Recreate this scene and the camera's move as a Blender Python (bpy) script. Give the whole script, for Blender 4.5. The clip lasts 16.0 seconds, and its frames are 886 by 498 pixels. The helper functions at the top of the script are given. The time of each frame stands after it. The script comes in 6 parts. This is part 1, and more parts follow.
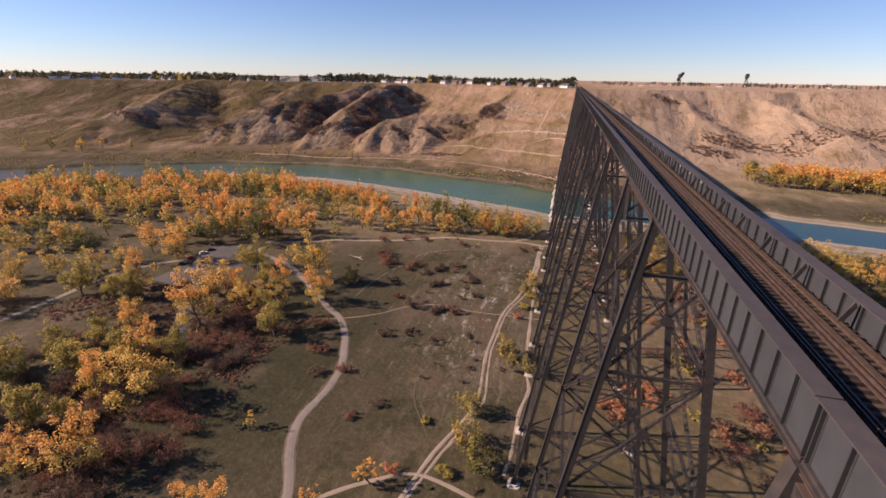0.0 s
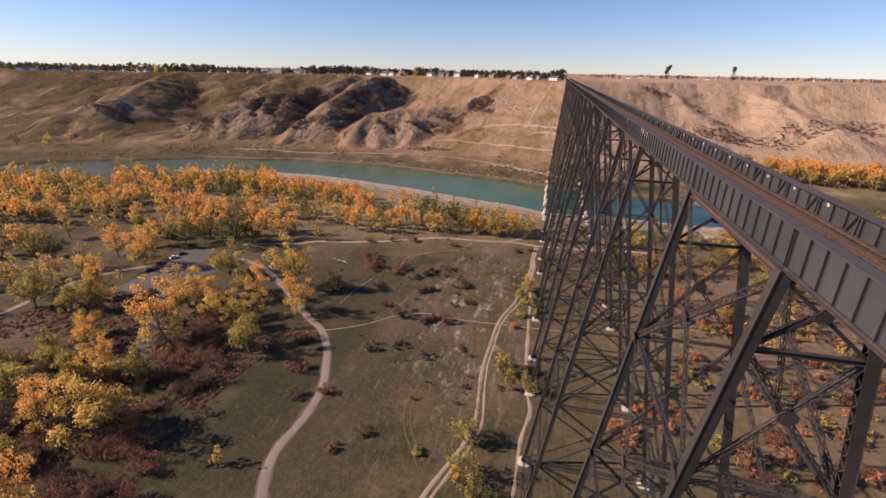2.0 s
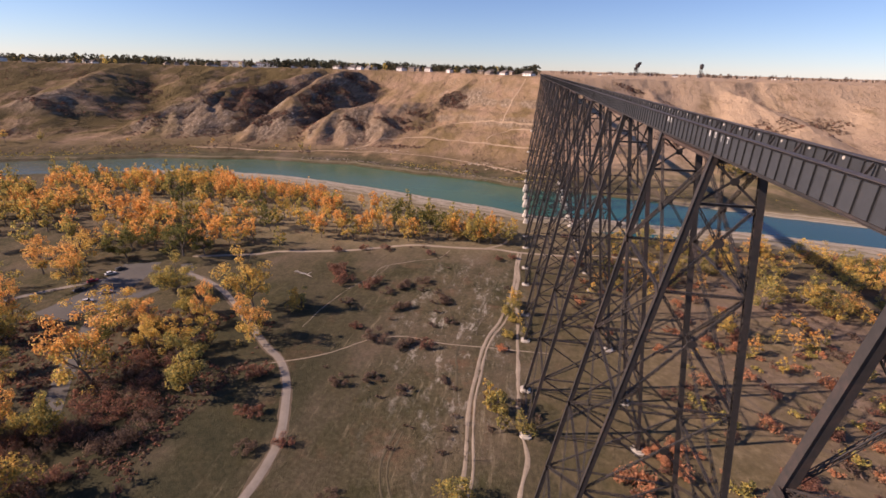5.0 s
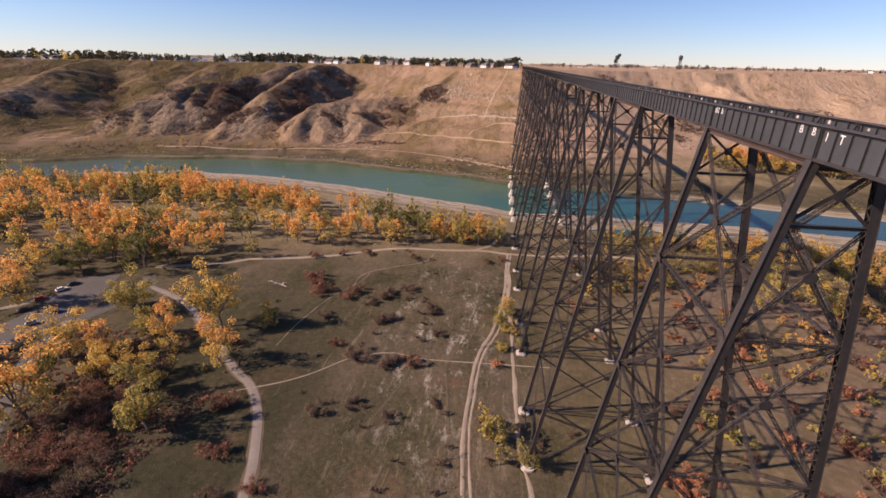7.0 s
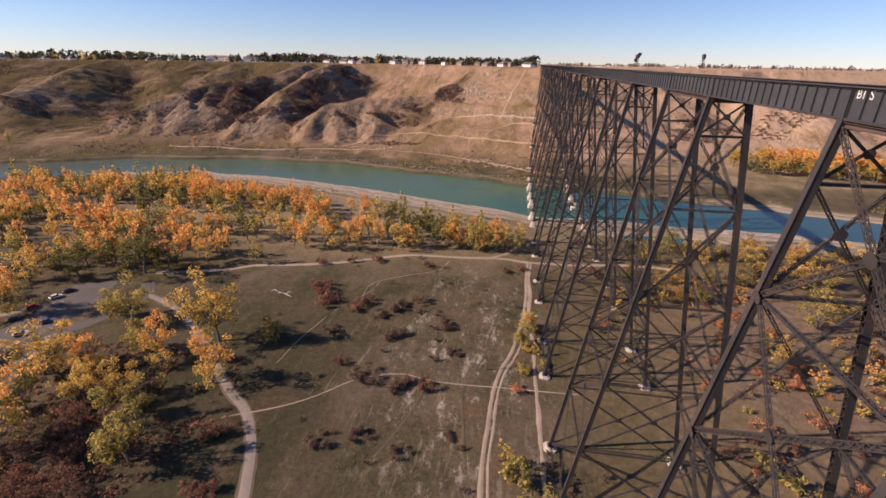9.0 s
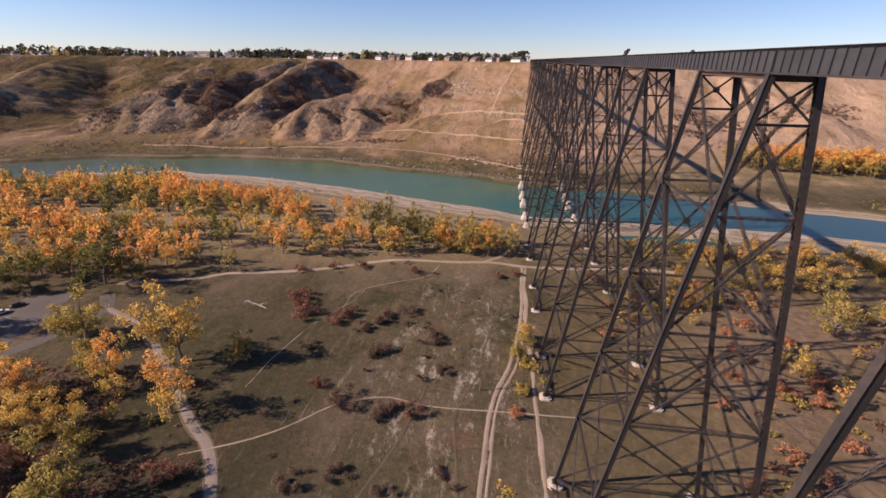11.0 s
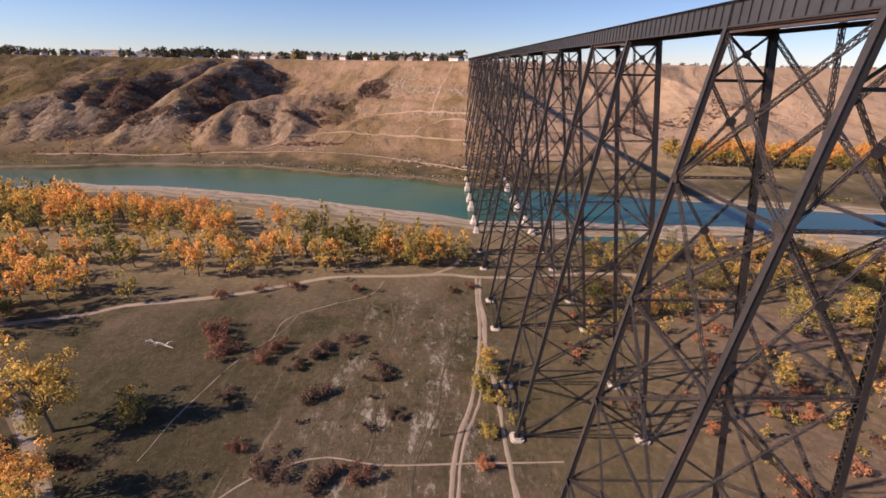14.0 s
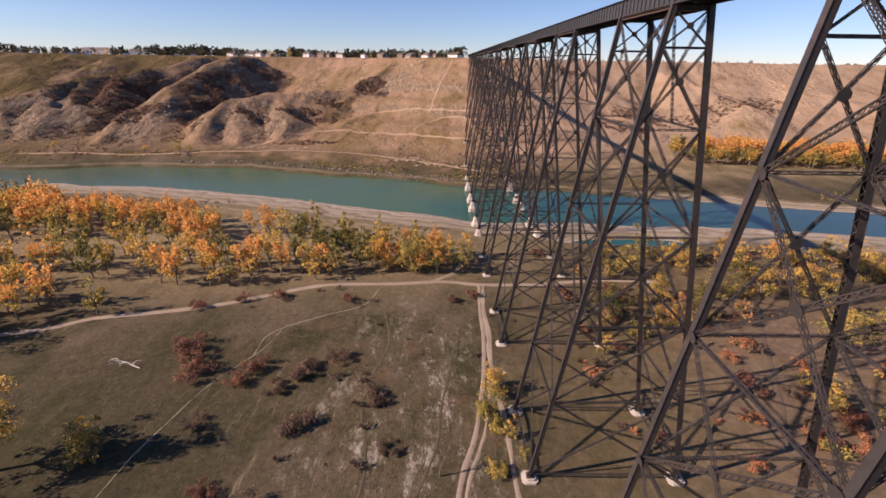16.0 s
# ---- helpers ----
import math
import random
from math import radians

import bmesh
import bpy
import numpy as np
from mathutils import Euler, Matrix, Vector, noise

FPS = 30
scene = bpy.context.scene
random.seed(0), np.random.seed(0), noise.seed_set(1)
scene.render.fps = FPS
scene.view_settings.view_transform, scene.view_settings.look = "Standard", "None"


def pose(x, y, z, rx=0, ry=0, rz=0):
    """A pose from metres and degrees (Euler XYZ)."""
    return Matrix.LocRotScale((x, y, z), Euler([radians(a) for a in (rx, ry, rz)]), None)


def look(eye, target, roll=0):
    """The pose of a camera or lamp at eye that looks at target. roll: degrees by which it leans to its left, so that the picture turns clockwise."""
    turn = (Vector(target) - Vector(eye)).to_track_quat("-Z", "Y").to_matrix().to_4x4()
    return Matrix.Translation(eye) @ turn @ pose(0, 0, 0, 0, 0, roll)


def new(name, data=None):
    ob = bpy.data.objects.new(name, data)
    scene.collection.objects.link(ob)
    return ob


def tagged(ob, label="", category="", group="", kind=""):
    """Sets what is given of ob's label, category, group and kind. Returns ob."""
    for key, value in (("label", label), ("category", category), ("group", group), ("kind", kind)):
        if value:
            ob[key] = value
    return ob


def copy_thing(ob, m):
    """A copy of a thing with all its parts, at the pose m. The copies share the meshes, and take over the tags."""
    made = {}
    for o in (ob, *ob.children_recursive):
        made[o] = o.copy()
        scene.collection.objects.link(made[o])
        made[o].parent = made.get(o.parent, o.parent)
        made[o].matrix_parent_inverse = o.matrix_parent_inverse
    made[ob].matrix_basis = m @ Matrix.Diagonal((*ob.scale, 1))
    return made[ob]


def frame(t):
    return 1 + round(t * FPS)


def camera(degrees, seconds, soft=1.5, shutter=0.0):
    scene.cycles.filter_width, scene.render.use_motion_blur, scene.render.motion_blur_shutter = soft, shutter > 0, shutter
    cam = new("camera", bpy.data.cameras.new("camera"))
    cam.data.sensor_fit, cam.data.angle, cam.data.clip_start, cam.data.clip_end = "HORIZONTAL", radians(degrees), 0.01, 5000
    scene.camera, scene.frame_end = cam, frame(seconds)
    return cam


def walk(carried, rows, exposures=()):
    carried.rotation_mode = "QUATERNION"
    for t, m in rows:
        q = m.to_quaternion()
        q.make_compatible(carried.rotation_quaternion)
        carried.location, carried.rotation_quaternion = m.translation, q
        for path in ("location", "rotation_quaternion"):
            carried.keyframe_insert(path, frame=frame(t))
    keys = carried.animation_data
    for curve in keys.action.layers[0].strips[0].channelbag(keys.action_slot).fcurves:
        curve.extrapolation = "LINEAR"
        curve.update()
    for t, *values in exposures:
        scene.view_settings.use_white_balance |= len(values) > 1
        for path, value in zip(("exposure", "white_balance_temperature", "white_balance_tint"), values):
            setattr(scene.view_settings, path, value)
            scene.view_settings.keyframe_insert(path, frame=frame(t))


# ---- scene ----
cam = camera(87.9, 16.0, soft=1.6)
PATH = [
    (0, (-9.031, -95.23, 102.251), (-9.495, -93.415, 101.55), 0.9),
    (0.5, (-10.384, -91.413, 102.158), (-10.846, -89.601, 101.448), 0.9),
    (1, (-11.78, -87.457, 101.659), (-12.233, -85.645, 100.943), 1.0),
    (1.5, (-12.902, -83.475, 101.303), (-13.337, -81.665, 100.574), 0.9),
    (2, (-14.348, -79.33, 100.78), (-14.757, -77.511, 100.055), 1.0),
    (2.5, (-15.43, -75.553, 100.433), (-15.826, -73.725, 99.722), 0.9),
    (3, (-16.772, -71.693, 100.027), (-17.159, -69.861, 99.323), 0.9),
    (3.5, (-18.212, -67.77, 99.725), (-18.583, -65.939, 99.011), 1.0),
    (4, (-19.635, -63.84, 99.558), (-19.983, -62.01, 98.829), 1.1),
    (6.3, (-24.084, -45.873, 97.343), (-24.299, -44.029, 96.597), 1.2),
    (6.5, (-24.514, -44.314, 97.295), (-24.724, -42.473, 96.543), 1.0),
    (7, (-25.384, -40.527, 97.001), (-25.597, -38.688, 96.245), 1.1),
    (7.5, (-25.996, -36.64, 96.203), (-26.227, -34.8, 95.454), 1.0),
    (8, (-26.567, -32.74, 95.47), (-26.827, -30.903, 94.723), 1.0),
    (8.5, (-27.244, -28.877, 94.734), (-27.526, -27.046, 93.98), 0.9),
    (9, (-27.974, -25.207, 94.256), (-28.247, -23.375, 93.502), 0.9),
    (11.5, (-30.409, -5.877, 90.27), (-30.596, -4.039, 89.507), 0.8),
    (12, (-30.944, -1.931, 89.489), (-31.064, -0.085, 88.727), 0.8),
    (12.5, (-31.318, 1.822, 88.658), (-31.372, 3.671, 87.897), 0.8),
    (13, (-31.767, 5.607, 87.736), (-31.79, 7.457, 86.975), 0.8),
    (13.5, (-32.014, 9.32, 86.845), (-32.02, 11.172, 86.088), 0.9),
    (14, (-32.346, 13.028, 85.872), (-32.336, 14.883, 85.124), 0.9),
    (14.5, (-32.622, 16.8, 84.975), (-32.595, 18.66, 84.24), 1.0),
    (15, (-32.855, 20.642, 84.031), (-32.816, 22.502, 83.296), 1.0),
    (15.5, (-33.109, 24.938, 82.842), (-33.076, 26.794, 82.097), 1.1),
    (16, (-32.482, 28.396, 81.93), (-32.469, 30.251, 81.182), 0.8),
]
walk(cam, [(t, look(eye, target, roll)) for t, eye, target, roll in PATH],
     [(0, 0.7, 6850, 30), (16, 0.7, 6850, 30)])

# ---- sky, sun ----
SUN_FROM = math.radians(14.0)      # the light runs 14 degrees off the +x axis, towards +y
SUN_UP = math.radians(30.5)
world = bpy.data.worlds.new("sky")
scene.world = world
world.use_nodes = True
wn = world.node_tree.nodes
wl = world.node_tree.links
sky = wn.new("ShaderNodeTexSky")
sky.sky_type = "NISHITA"
sky.sun_disc = False
sky.sun_elevation = SUN_UP
sky.sun_rotation = math.radians(270.0) - SUN_FROM
sky.altitude = 900.0
sky.air_density = 1.0
sky.dust_density = 0.02
sky.ozone_density = 7.0
wl.new(sky.outputs["Color"], wn["Background"].inputs["Color"])
wn["Background"].inputs["Strength"].default_value = 0.078
sun_data = bpy.data.lights.new("sun", "SUN")
sun_data.energy = 5.0
sun_data.angle = math.radians(0.6)
sun_data.color = (1.0, 0.835, 0.64)
sun = new("sun", sun_data)
sun.matrix_world = look((0, 0, 300), (math.cos(SUN_FROM) * math.cos(SUN_UP), math.sin(SUN_FROM) * math.cos(SUN_UP), 300 - math.sin(SUN_UP)))


# ---- materials ----
def material(name, stops, scale=1.0, rough=0.85, metal=0.0, bump=0.0, bump_scale=8.0, detail=6.0, coarse=None, random_mix=0.0, island=False, spec=0.3):
    """A two-scale noise material: stops are (position, colour) of a ramp."""
    m = bpy.data.materials.new(name)
    m.use_nodes = True
    n, l = m.node_tree.nodes, m.node_tree.links
    b = n["Principled BSDF"]
    b.inputs["Roughness"].default_value = rough
    b.inputs["Metallic"].default_value = metal
    b.inputs["Specular IOR Level"].default_value = spec
    geo = n.new("ShaderNodeNewGeometry")
    nz = n.new("ShaderNodeTexNoise")
    nz.inputs["Scale"].default_value = scale
    nz.inputs["Detail"].default_value = detail
    nz.inputs["Roughness"].default_value = 0.62
    l.new(geo.outputs["Position"], nz.inputs["Vector"])
    value = nz.outputs["Fac"]
    if coarse:
        nc = n.new("ShaderNodeTexNoise")
        nc.inputs["Scale"].default_value = coarse
        nc.inputs["Detail"].default_value = 3.0
        l.new(geo.outputs["Position"], nc.inputs["Vector"])
        mx = n.new("ShaderNodeMath")
        mx.operation = "MULTIPLY_ADD"
        mx.inputs[1].default_value = 0.5
        l.new(value, mx.inputs[0])
        half = n.new("ShaderNodeMath")
        half.operation = "MULTIPLY"
        half.inputs[1].default_value = 0.5
        l.new(nc.outputs["Fac"], half.inputs[0])
        l.new(half.outputs[0], mx.inputs[2])
        value = mx.outputs[0]
    if random_mix:
        if island:
            src = geo.outputs["Random Per Island"]
        else:
            src = n.new("ShaderNodeObjectInfo").outputs["Random"]
        sub = n.new("ShaderNodeMath")
        sub.operation = "SUBTRACT"
        sub.inputs[1].default_value = 0.5
        l.new(src, sub.inputs[0])
        add = n.new("ShaderNodeMath")
        add.operation = "MULTIPLY_ADD"
        add.inputs[1].default_value = random_mix
        l.new(sub.outputs[0], add.inputs[0])
        l.new(value, add.inputs[2])
        value = add.outputs[0]
    ramp = n.new("ShaderNodeValToRGB")
    e = ramp.color_ramp.elements
    while len(e) < len(stops):
        e.new(0.5)
    for el, (p, c) in zip(e, stops):
        el.position = p
        el.color = (*c, 1)
    l.new(value, ramp.inputs["Fac"])
    l.new(ramp.outputs["Color"], b.inputs["Base Color"])
    if bump:
        nb = n.new("ShaderNodeTexNoise")
        nb.inputs["Scale"].default_value = bump_scale
        nb.inputs["Detail"].default_value = 5.0
        l.new(geo.outputs["Position"], nb.inputs["Vector"])
        bp = n.new("ShaderNodeBump")
        bp.inputs["Strength"].default_value = bump
        bp.inputs["Distance"].default_value = 0.5 / bump_scale
        l.new(nb.outputs["Fac"], bp.inputs["Height"])
        l.new(bp.outputs["Normal"], b.inputs["Normal"])
    return m


M_STEEL = material("dark_painted_steel", [(0.3, (0.024, 0.0226, 0.0226)), (0.52, (0.039, 0.0357, 0.0352)), (0.72, (0.08, 0.056, 0.049))], 1.7, 0.55, 0.0, 0.15, 6.0, coarse=0.15, spec=0.4)
M_WEB = material("grey_weathered_girder_paint", [(0.3, (0.031, 0.034, 0.039)), (0.6, (0.049, 0.0535, 0.061)), (0.8, (0.065, 0.06, 0.059))], 0.9, 0.6, 0.0, 0.1, 5.0, coarse=0.12, random_mix=0.12)
M_STIFF = material("dark_grey_stiffener_paint", [(0.3, (0.021, 0.022, 0.025)), (0.6, (0.033, 0.034, 0.037)), (0.8, (0.05, 0.043, 0.041))], 1.7, 0.6, 0.0, 0.1, 6.0, coarse=0.15)
M_RUST = material("rusty_brown_steel", [(0.3, (0.045, 0.033, 0.03)), (0.55, (0.082, 0.057, 0.048)), (0.75, (0.13, 0.088, 0.072))], 2.0, 0.75, 0.0, 0.2, 9.0, coarse=0.2)
M_FLANGE = material("grey_brown_flange_paint", [(0.3, (0.042, 0.037, 0.036)), (0.55, (0.066, 0.057, 0.055)), (0.78, (0.1, 0.076, 0.067))], 1.4, 0.65, 0.0, 0.15, 7.0, coarse=0.15)
M_RAIL = material("worn_rail_steel", [(0.3, (0.0595, 0.03825, 0.0306)), (0.7, (0.136, 0.0935, 0.0765))], 3.0, 0.5, 0.3)
M_TIE = material("weathered_timber_tie", [(0.3, (0.03, 0.0225, 0.018)), (0.6, (0.06, 0.045, 0.035)), (0.8, (0.085, 0.065, 0.05))], 4.0, 0.9, 0.0, 0.3, 14.0, random_mix=0.4)
M_PLANK = material("brown_walkway_plank", [(0.3, (0.052, 0.034, 0.024)), (0.7, (0.108, 0.072, 0.052))], 3.0, 0.9, 0.0, 0.3, 12.0, random_mix=0.3)
M_CONC = material("pale_concrete", [(0.3, (0.31, 0.285, 0.25)), (0.6, (0.47, 0.44, 0.395)), (0.8, (0.58, 0.55, 0.5))], 1.1, 0.9, 0.0, 0.2, 5.0, coarse=0.2)
M_WHITE = material("faded_white_paint", [(0.3, (0.5, 0.5, 0.5)), (0.7, (0.75, 0.75, 0.74))], 2.5, 0.8)
M_BARK = material("grey_brown_bark", [(0.3, (0.085, 0.072, 0.06)), (0.7, (0.21, 0.18, 0.15))], 3.0, 0.95, 0.0, 0.4, 9.0)
M_DEAD = material("bleached_dead_wood", [(0.3, (0.3, 0.27, 0.24)), (0.7, (0.55, 0.52, 0.47))], 2.0, 0.9)
M_VERGE = material("dusty_trodden_grass", [(0.3, (0.08, 0.062, 0.042)), (0.6, (0.13, 0.1, 0.07)), (0.8, (0.18, 0.143, 0.105))], 0.9, 0.95, 0.0, 0.2, 8.0, coarse=0.12)
M_PATH = material("pale_gravel_trail", [(0.3, (0.2, 0.16, 0.12)), (0.6, (0.32, 0.265, 0.205)), (0.8, (0.42, 0.355, 0.28))], 1.5, 0.95, 0.0, 0.2, 8.0, coarse=0.12)
M_ROCK = material("grey_brown_rock", [(0.3, (0.12, 0.1, 0.08)), (0.7, (0.3, 0.26, 0.21))], 1.2, 0.95, random_mix=0.5, island=True)
M_ASPHALT = material("grey_asphalt", [(0.3, (0.07, 0.066, 0.062)), (0.7, (0.115, 0.108, 0.1))], 1.2, 0.9, 0.0, 0.1, 9.0, coarse=0.1)
M_PAVED = material("worn_grey_path_asphalt", [(0.3, (0.1615, 0.1403, 0.119)), (0.7, (0.2465, 0.2167, 0.187))], 0.9, 0.9, 0.0, 0.1, 9.0, coarse=0.1)


def leaf_material(name, stops, mix=0.75):
    m = material(name, stops, 0.22, 0.7, random_mix=mix, island=True, spec=0.15)
    n, l = m.node_tree.nodes, m.node_tree.links
    b = n["Principled BSDF"]
    tr = n.new("ShaderNodeBsdfTranslucent")
    ad = n.new("ShaderNodeMixShader")
    ad.inputs[0].default_value = 0.5
    src = b.inputs["Base Color"].links[0].from_socket
    l.new(src, tr.inputs["Color"])
    l.new(b.outputs[0], ad.inputs[1])
    l.new(tr.outputs[0], ad.inputs[2])
    l.new(ad.outputs[0], n["Material Output"].inputs["Surface"])
    return m


L_ORANGE = leaf_material("orange_autumn_leaves", [(0.1, (0.388, 0.256, 0.0948)), (0.32, (0.684, 0.367, 0.107)), (0.55, (0.866, 0.456, 0.148)), (0.75, (0.92, 0.59, 0.213)), (0.9, (0.866, 0.4, 0.119))])
L_GOLD = leaf_material("golden_autumn_leaves", [(0.1, (0.274, 0.217, 0.0798)), (0.34, (0.57, 0.399, 0.108)), (0.56, (0.775, 0.513, 0.137)), (0.78, (0.866, 0.593, 0.182)), (0.92, (0.798, 0.422, 0.114))])
L_YGREEN = leaf_material("yellow_green_leaves", [(0.1, (0.132, 0.132, 0.054)), (0.38, (0.276, 0.258, 0.09)), (0.62, (0.48, 0.396, 0.12)), (0.85, (0.672, 0.468, 0.132))])
L_TURNING = leaf_material("turning_yellow_green_leaves", [(0.1, (0.24, 0.216, 0.072)), (0.38, (0.432, 0.36, 0.108)), (0.62, (0.624, 0.48, 0.144)), (0.85, (0.744, 0.504, 0.144))])
L_GREEN = leaf_material("dull_green_leaves", [(0.15, (0.07, 0.084, 0.0308)), (0.5, (0.14, 0.147, 0.0476)), (0.85, (0.28, 0.231, 0.07))])
L_RED = leaf_material("dark_red_shrub_leaves", [(0.15, (0.1, 0.066, 0.052)), (0.5, (0.215, 0.11, 0.082)), (0.85, (0.4, 0.19, 0.125))], 0.75)
L_SALMON = leaf_material("salmon_red_shrub_leaves", [(0.15, (0.3, 0.16, 0.09)), (0.5, (0.52, 0.24, 0.13)), (0.85, (0.7, 0.36, 0.19))], 0.6)
L_MAUVE = leaf_material("grey_mauve_shrub_twigs", [(0.15, (0.1, 0.072, 0.056)), (0.5, (0.17, 0.118, 0.09)), (0.85, (0.25, 0.172, 0.128))])
L_FIR = leaf_material("dark_evergreen_needles", [(0.15, (0.026, 0.0351, 0.0286)), (0.5, (0.0442, 0.0546, 0.0416)), (0.85, (0.078, 0.0806, 0.0585))])
L_TOWN = leaf_material("grey_green_garden_leaves", [(0.15, (0.035, 0.04, 0.028)), (0.5, (0.062, 0.066, 0.042)), (0.85, (0.13, 0.115, 0.066))])


# ---- helpers for meshes ----
def part(name, bm, mat, parent, label=""):
    me = bpy.data.meshes.new(name)
    bm.to_mesh(me)
    bm.free()
    me.materials.append(mat)
    ob = new(name, me)
    if parent:
        ob.parent = parent
    if label:
        tagged(ob, label)
    return ob


def mesh_part(name, me, parent, m=None, label=""):
    ob = new(name, me)
    ob.parent = parent
    if m is not None:
        ob.matrix_local = m
    if label:
        tagged(ob, label)
    return ob


def box(bm, x0, x1, y0, y1, z0, z1, m=None):
    v = [bm.verts.new((x, y, z)) for z in (z0, z1) for y in (y0, y1) for x in (x0, x1)]
    if m is not None:
        for q in v:
            q.co = m @ q.co
    for f in ((0, 2, 3, 1), (4, 5, 7, 6), (0, 1, 5, 4), (2, 6, 7, 3), (0, 4, 6, 2), (1, 3, 7, 5)):
        bm.faces.new([v[i] for i in f])


def tube(bm, pts, radii, sides=6):
    rings = []
    for i, (p, r) in enumerate(zip(pts, radii)):
        a = Vector(pts[min(i + 1, len(pts) - 1)]) - Vector(pts[max(i - 1, 0)])
        q = a.to_track_quat("Z", "Y")
        rings.append([bm.verts.new(Vector(p) + q @ Vector((math.cos(k * 2 * math.pi / sides) * r, math.sin(k * 2 * math.pi / sides) * r, 0))) for k in range(sides)])
    for a, b in zip(rings, rings[1:]):
        for k in range(sides):
            bm.faces.new((a[k], a[(k + 1) % sides], b[(k + 1) % sides], b[k]))
    bm.faces.new(rings[-1])
    bm.faces.new(list(reversed(rings[0])))


def raw_mesh(name, verts, faces, mat):
    me = bpy.data.meshes.new(name)
    me.from_pydata(verts, [], faces)
    me.materials.append(mat)
    return me


# ---- the lie of the land ----
WATER = -3.0
NEAR_X = (-1500, -900, -700, -600, -472, -385, -313, -212, -131, -72, -18, 82, 145, 210, 320, 500, 1500)
NEAR_Y = (-500, -60, 130, 215, 288, 337, 358, 348, 327, 305, 283, 279, 274, 262, 240, 225, 160)
FAR_X = (-1500, -900, -705, -622, -533, -419, -306, -203, -93, -20, 60, 158, 236, 400, 700, 1500)
FAR_Y = (-420, 20, 215, 279, 341, 398, 421, 425, 394, 371, 355, 336, 318, 300, 290, 230)
CREST_X = (-1500, -900, -700, -500, -300, -150, -60, 0, 80, 200, 350, 500, 700, 1500)
CREST_D = (620, 560, 520, 480, 430, 400, 310, 270, 330, 430, 480, 500, 520, 560)
FOOT_X = (-1500, -700, -400, -100, 0, 100, 200, 350, 700, 1500)
FOOT_D = (60, 50, 40, 45, 55, 80, 150, 230, 220, 200)
# crest lines of the spurs on the far valley side: x, y, z from the rim down to the foot
SPURS = (
    (0.7, ((-388, 800, 90), (-411, 720, 74.5), (-440, 650, 61.5), (-463, 600, 58.5), (-462, 560, 50.5), (-495, 515, 36), (-525, 480, 18), (-528, 435, 4))),
    (0.68, ((-327, 790, 90), (-342, 720, 82), (-346, 660, 67), (-353, 600, 51.5), (-357, 550, 35), (-361, 500, 20), (-359, 462, 6))),
    (0.62, ((-100, 720, 84), (-125, 660, 64), (-165, 618, 51), (-191, 600, 48.5), (-218, 585, 47), (-257, 560, 41), (-272, 530, 32.5), (-268, 480, 16), (-262, 452, 5))),
    (0.46, ((-715, 720, 90), (-700, 650, 82), (-685, 600, 73.5), (-662, 530, 56.5), (-656, 480, 50), (-668, 430, 36), (-690, 370, 12))),
    (0.46, ((-840, 720, 86), (-820, 690, 76), (-790, 640, 64), (-773, 580, 56), (-800, 480, 35), (-820, 400, 12))),
    (0.42, ((-590, 780, 88), (-600, 700, 68), (-612, 655, 50), (-640, 600, 37), (-659, 572, 31), (-656, 530, 25), (-640, 480, 12))),
    (0.46, ((-540, 800, 88), (-552, 720, 62), (-580, 640, 40), (-600, 590, 28))),
    (0.42, ((-940, 640, 88), (-960, 540, 64), (-1010, 400, 30), (-1030, 320, 8))),
    (0.42, ((-1080, 620, 88), (-1130, 480, 60), (-1230, 260, 8))),
    (0.42, ((250, 800, 90), (300, 690, 66), (330, 610, 40), (345, 560, 14))),
    (0.42, ((410, 840, 90), (470, 720, 62), (520, 640, 36), (560, 570, 12))),
    (0.42, ((140, 740, 90), (160, 650, 60), (170, 560, 26))),
    # clay buttresses below the crests
    (0.56, ((-465, 580, 53), (-446, 530, 36), (-434, 486, 7))),
    (0.56, ((-458, 610, 57), (-428, 548, 39), (-408, 494, 7))),
    (0.56, ((-485, 530, 39), (-468, 500, 23), (-460, 474, 6))),
    (0.56, ((-440, 640, 60), (-410, 575, 41), (-388, 510, 8))),
    (0.56, ((-350, 600, 50), (-331, 532, 33), (-320, 482, 7))),
    (0.56, ((-356, 556, 37), (-346, 512, 23), (-341, 476, 6))),
    (0.56, ((-257, 560, 40), (-240, 518, 26), (-230, 472, 8))),
    (0.56, ((-218, 585, 46), (-201, 540, 31), (-193, 494, 13))),
    (0.56, ((-662, 530, 55), (-642, 480, 30), (-628, 446, 7))),
    (0.56, ((-690, 560, 54), (-674, 502, 32), (-662, 452, 7))),
)


def spur_height(x, y):
    """Roof-shaped spurs falling away on both sides of the crest lines of SPURS."""
    px, py = x + 5 * fractal(x, y, 40, 71, 3), y + 5 * fractal(x, y, 40, 81, 3)
    total = np.full_like(x, -50.0)
    for slope, line in SPURS:
        for (ax, ay, az), (bx, by, bz) in zip(line, line[1:]):
            t = np.clip(((px - ax) * (bx - ax) + (py - ay) * (by - ay)) / ((bx - ax) ** 2 + (by - ay) ** 2), 0, 1)
            d = np.hypot(px - ax - t * (bx - ax), py - ay - t * (by - ay))
            total = np.maximum(total, az + t * (bz - az) - slope * (np.sqrt(d * d + 6) - 2.4))
    return total


def smooth(a, b, x):
    t = np.clip((x - a) / (b - a), 0, 1)
    return t * t * (3 - 2 * t)


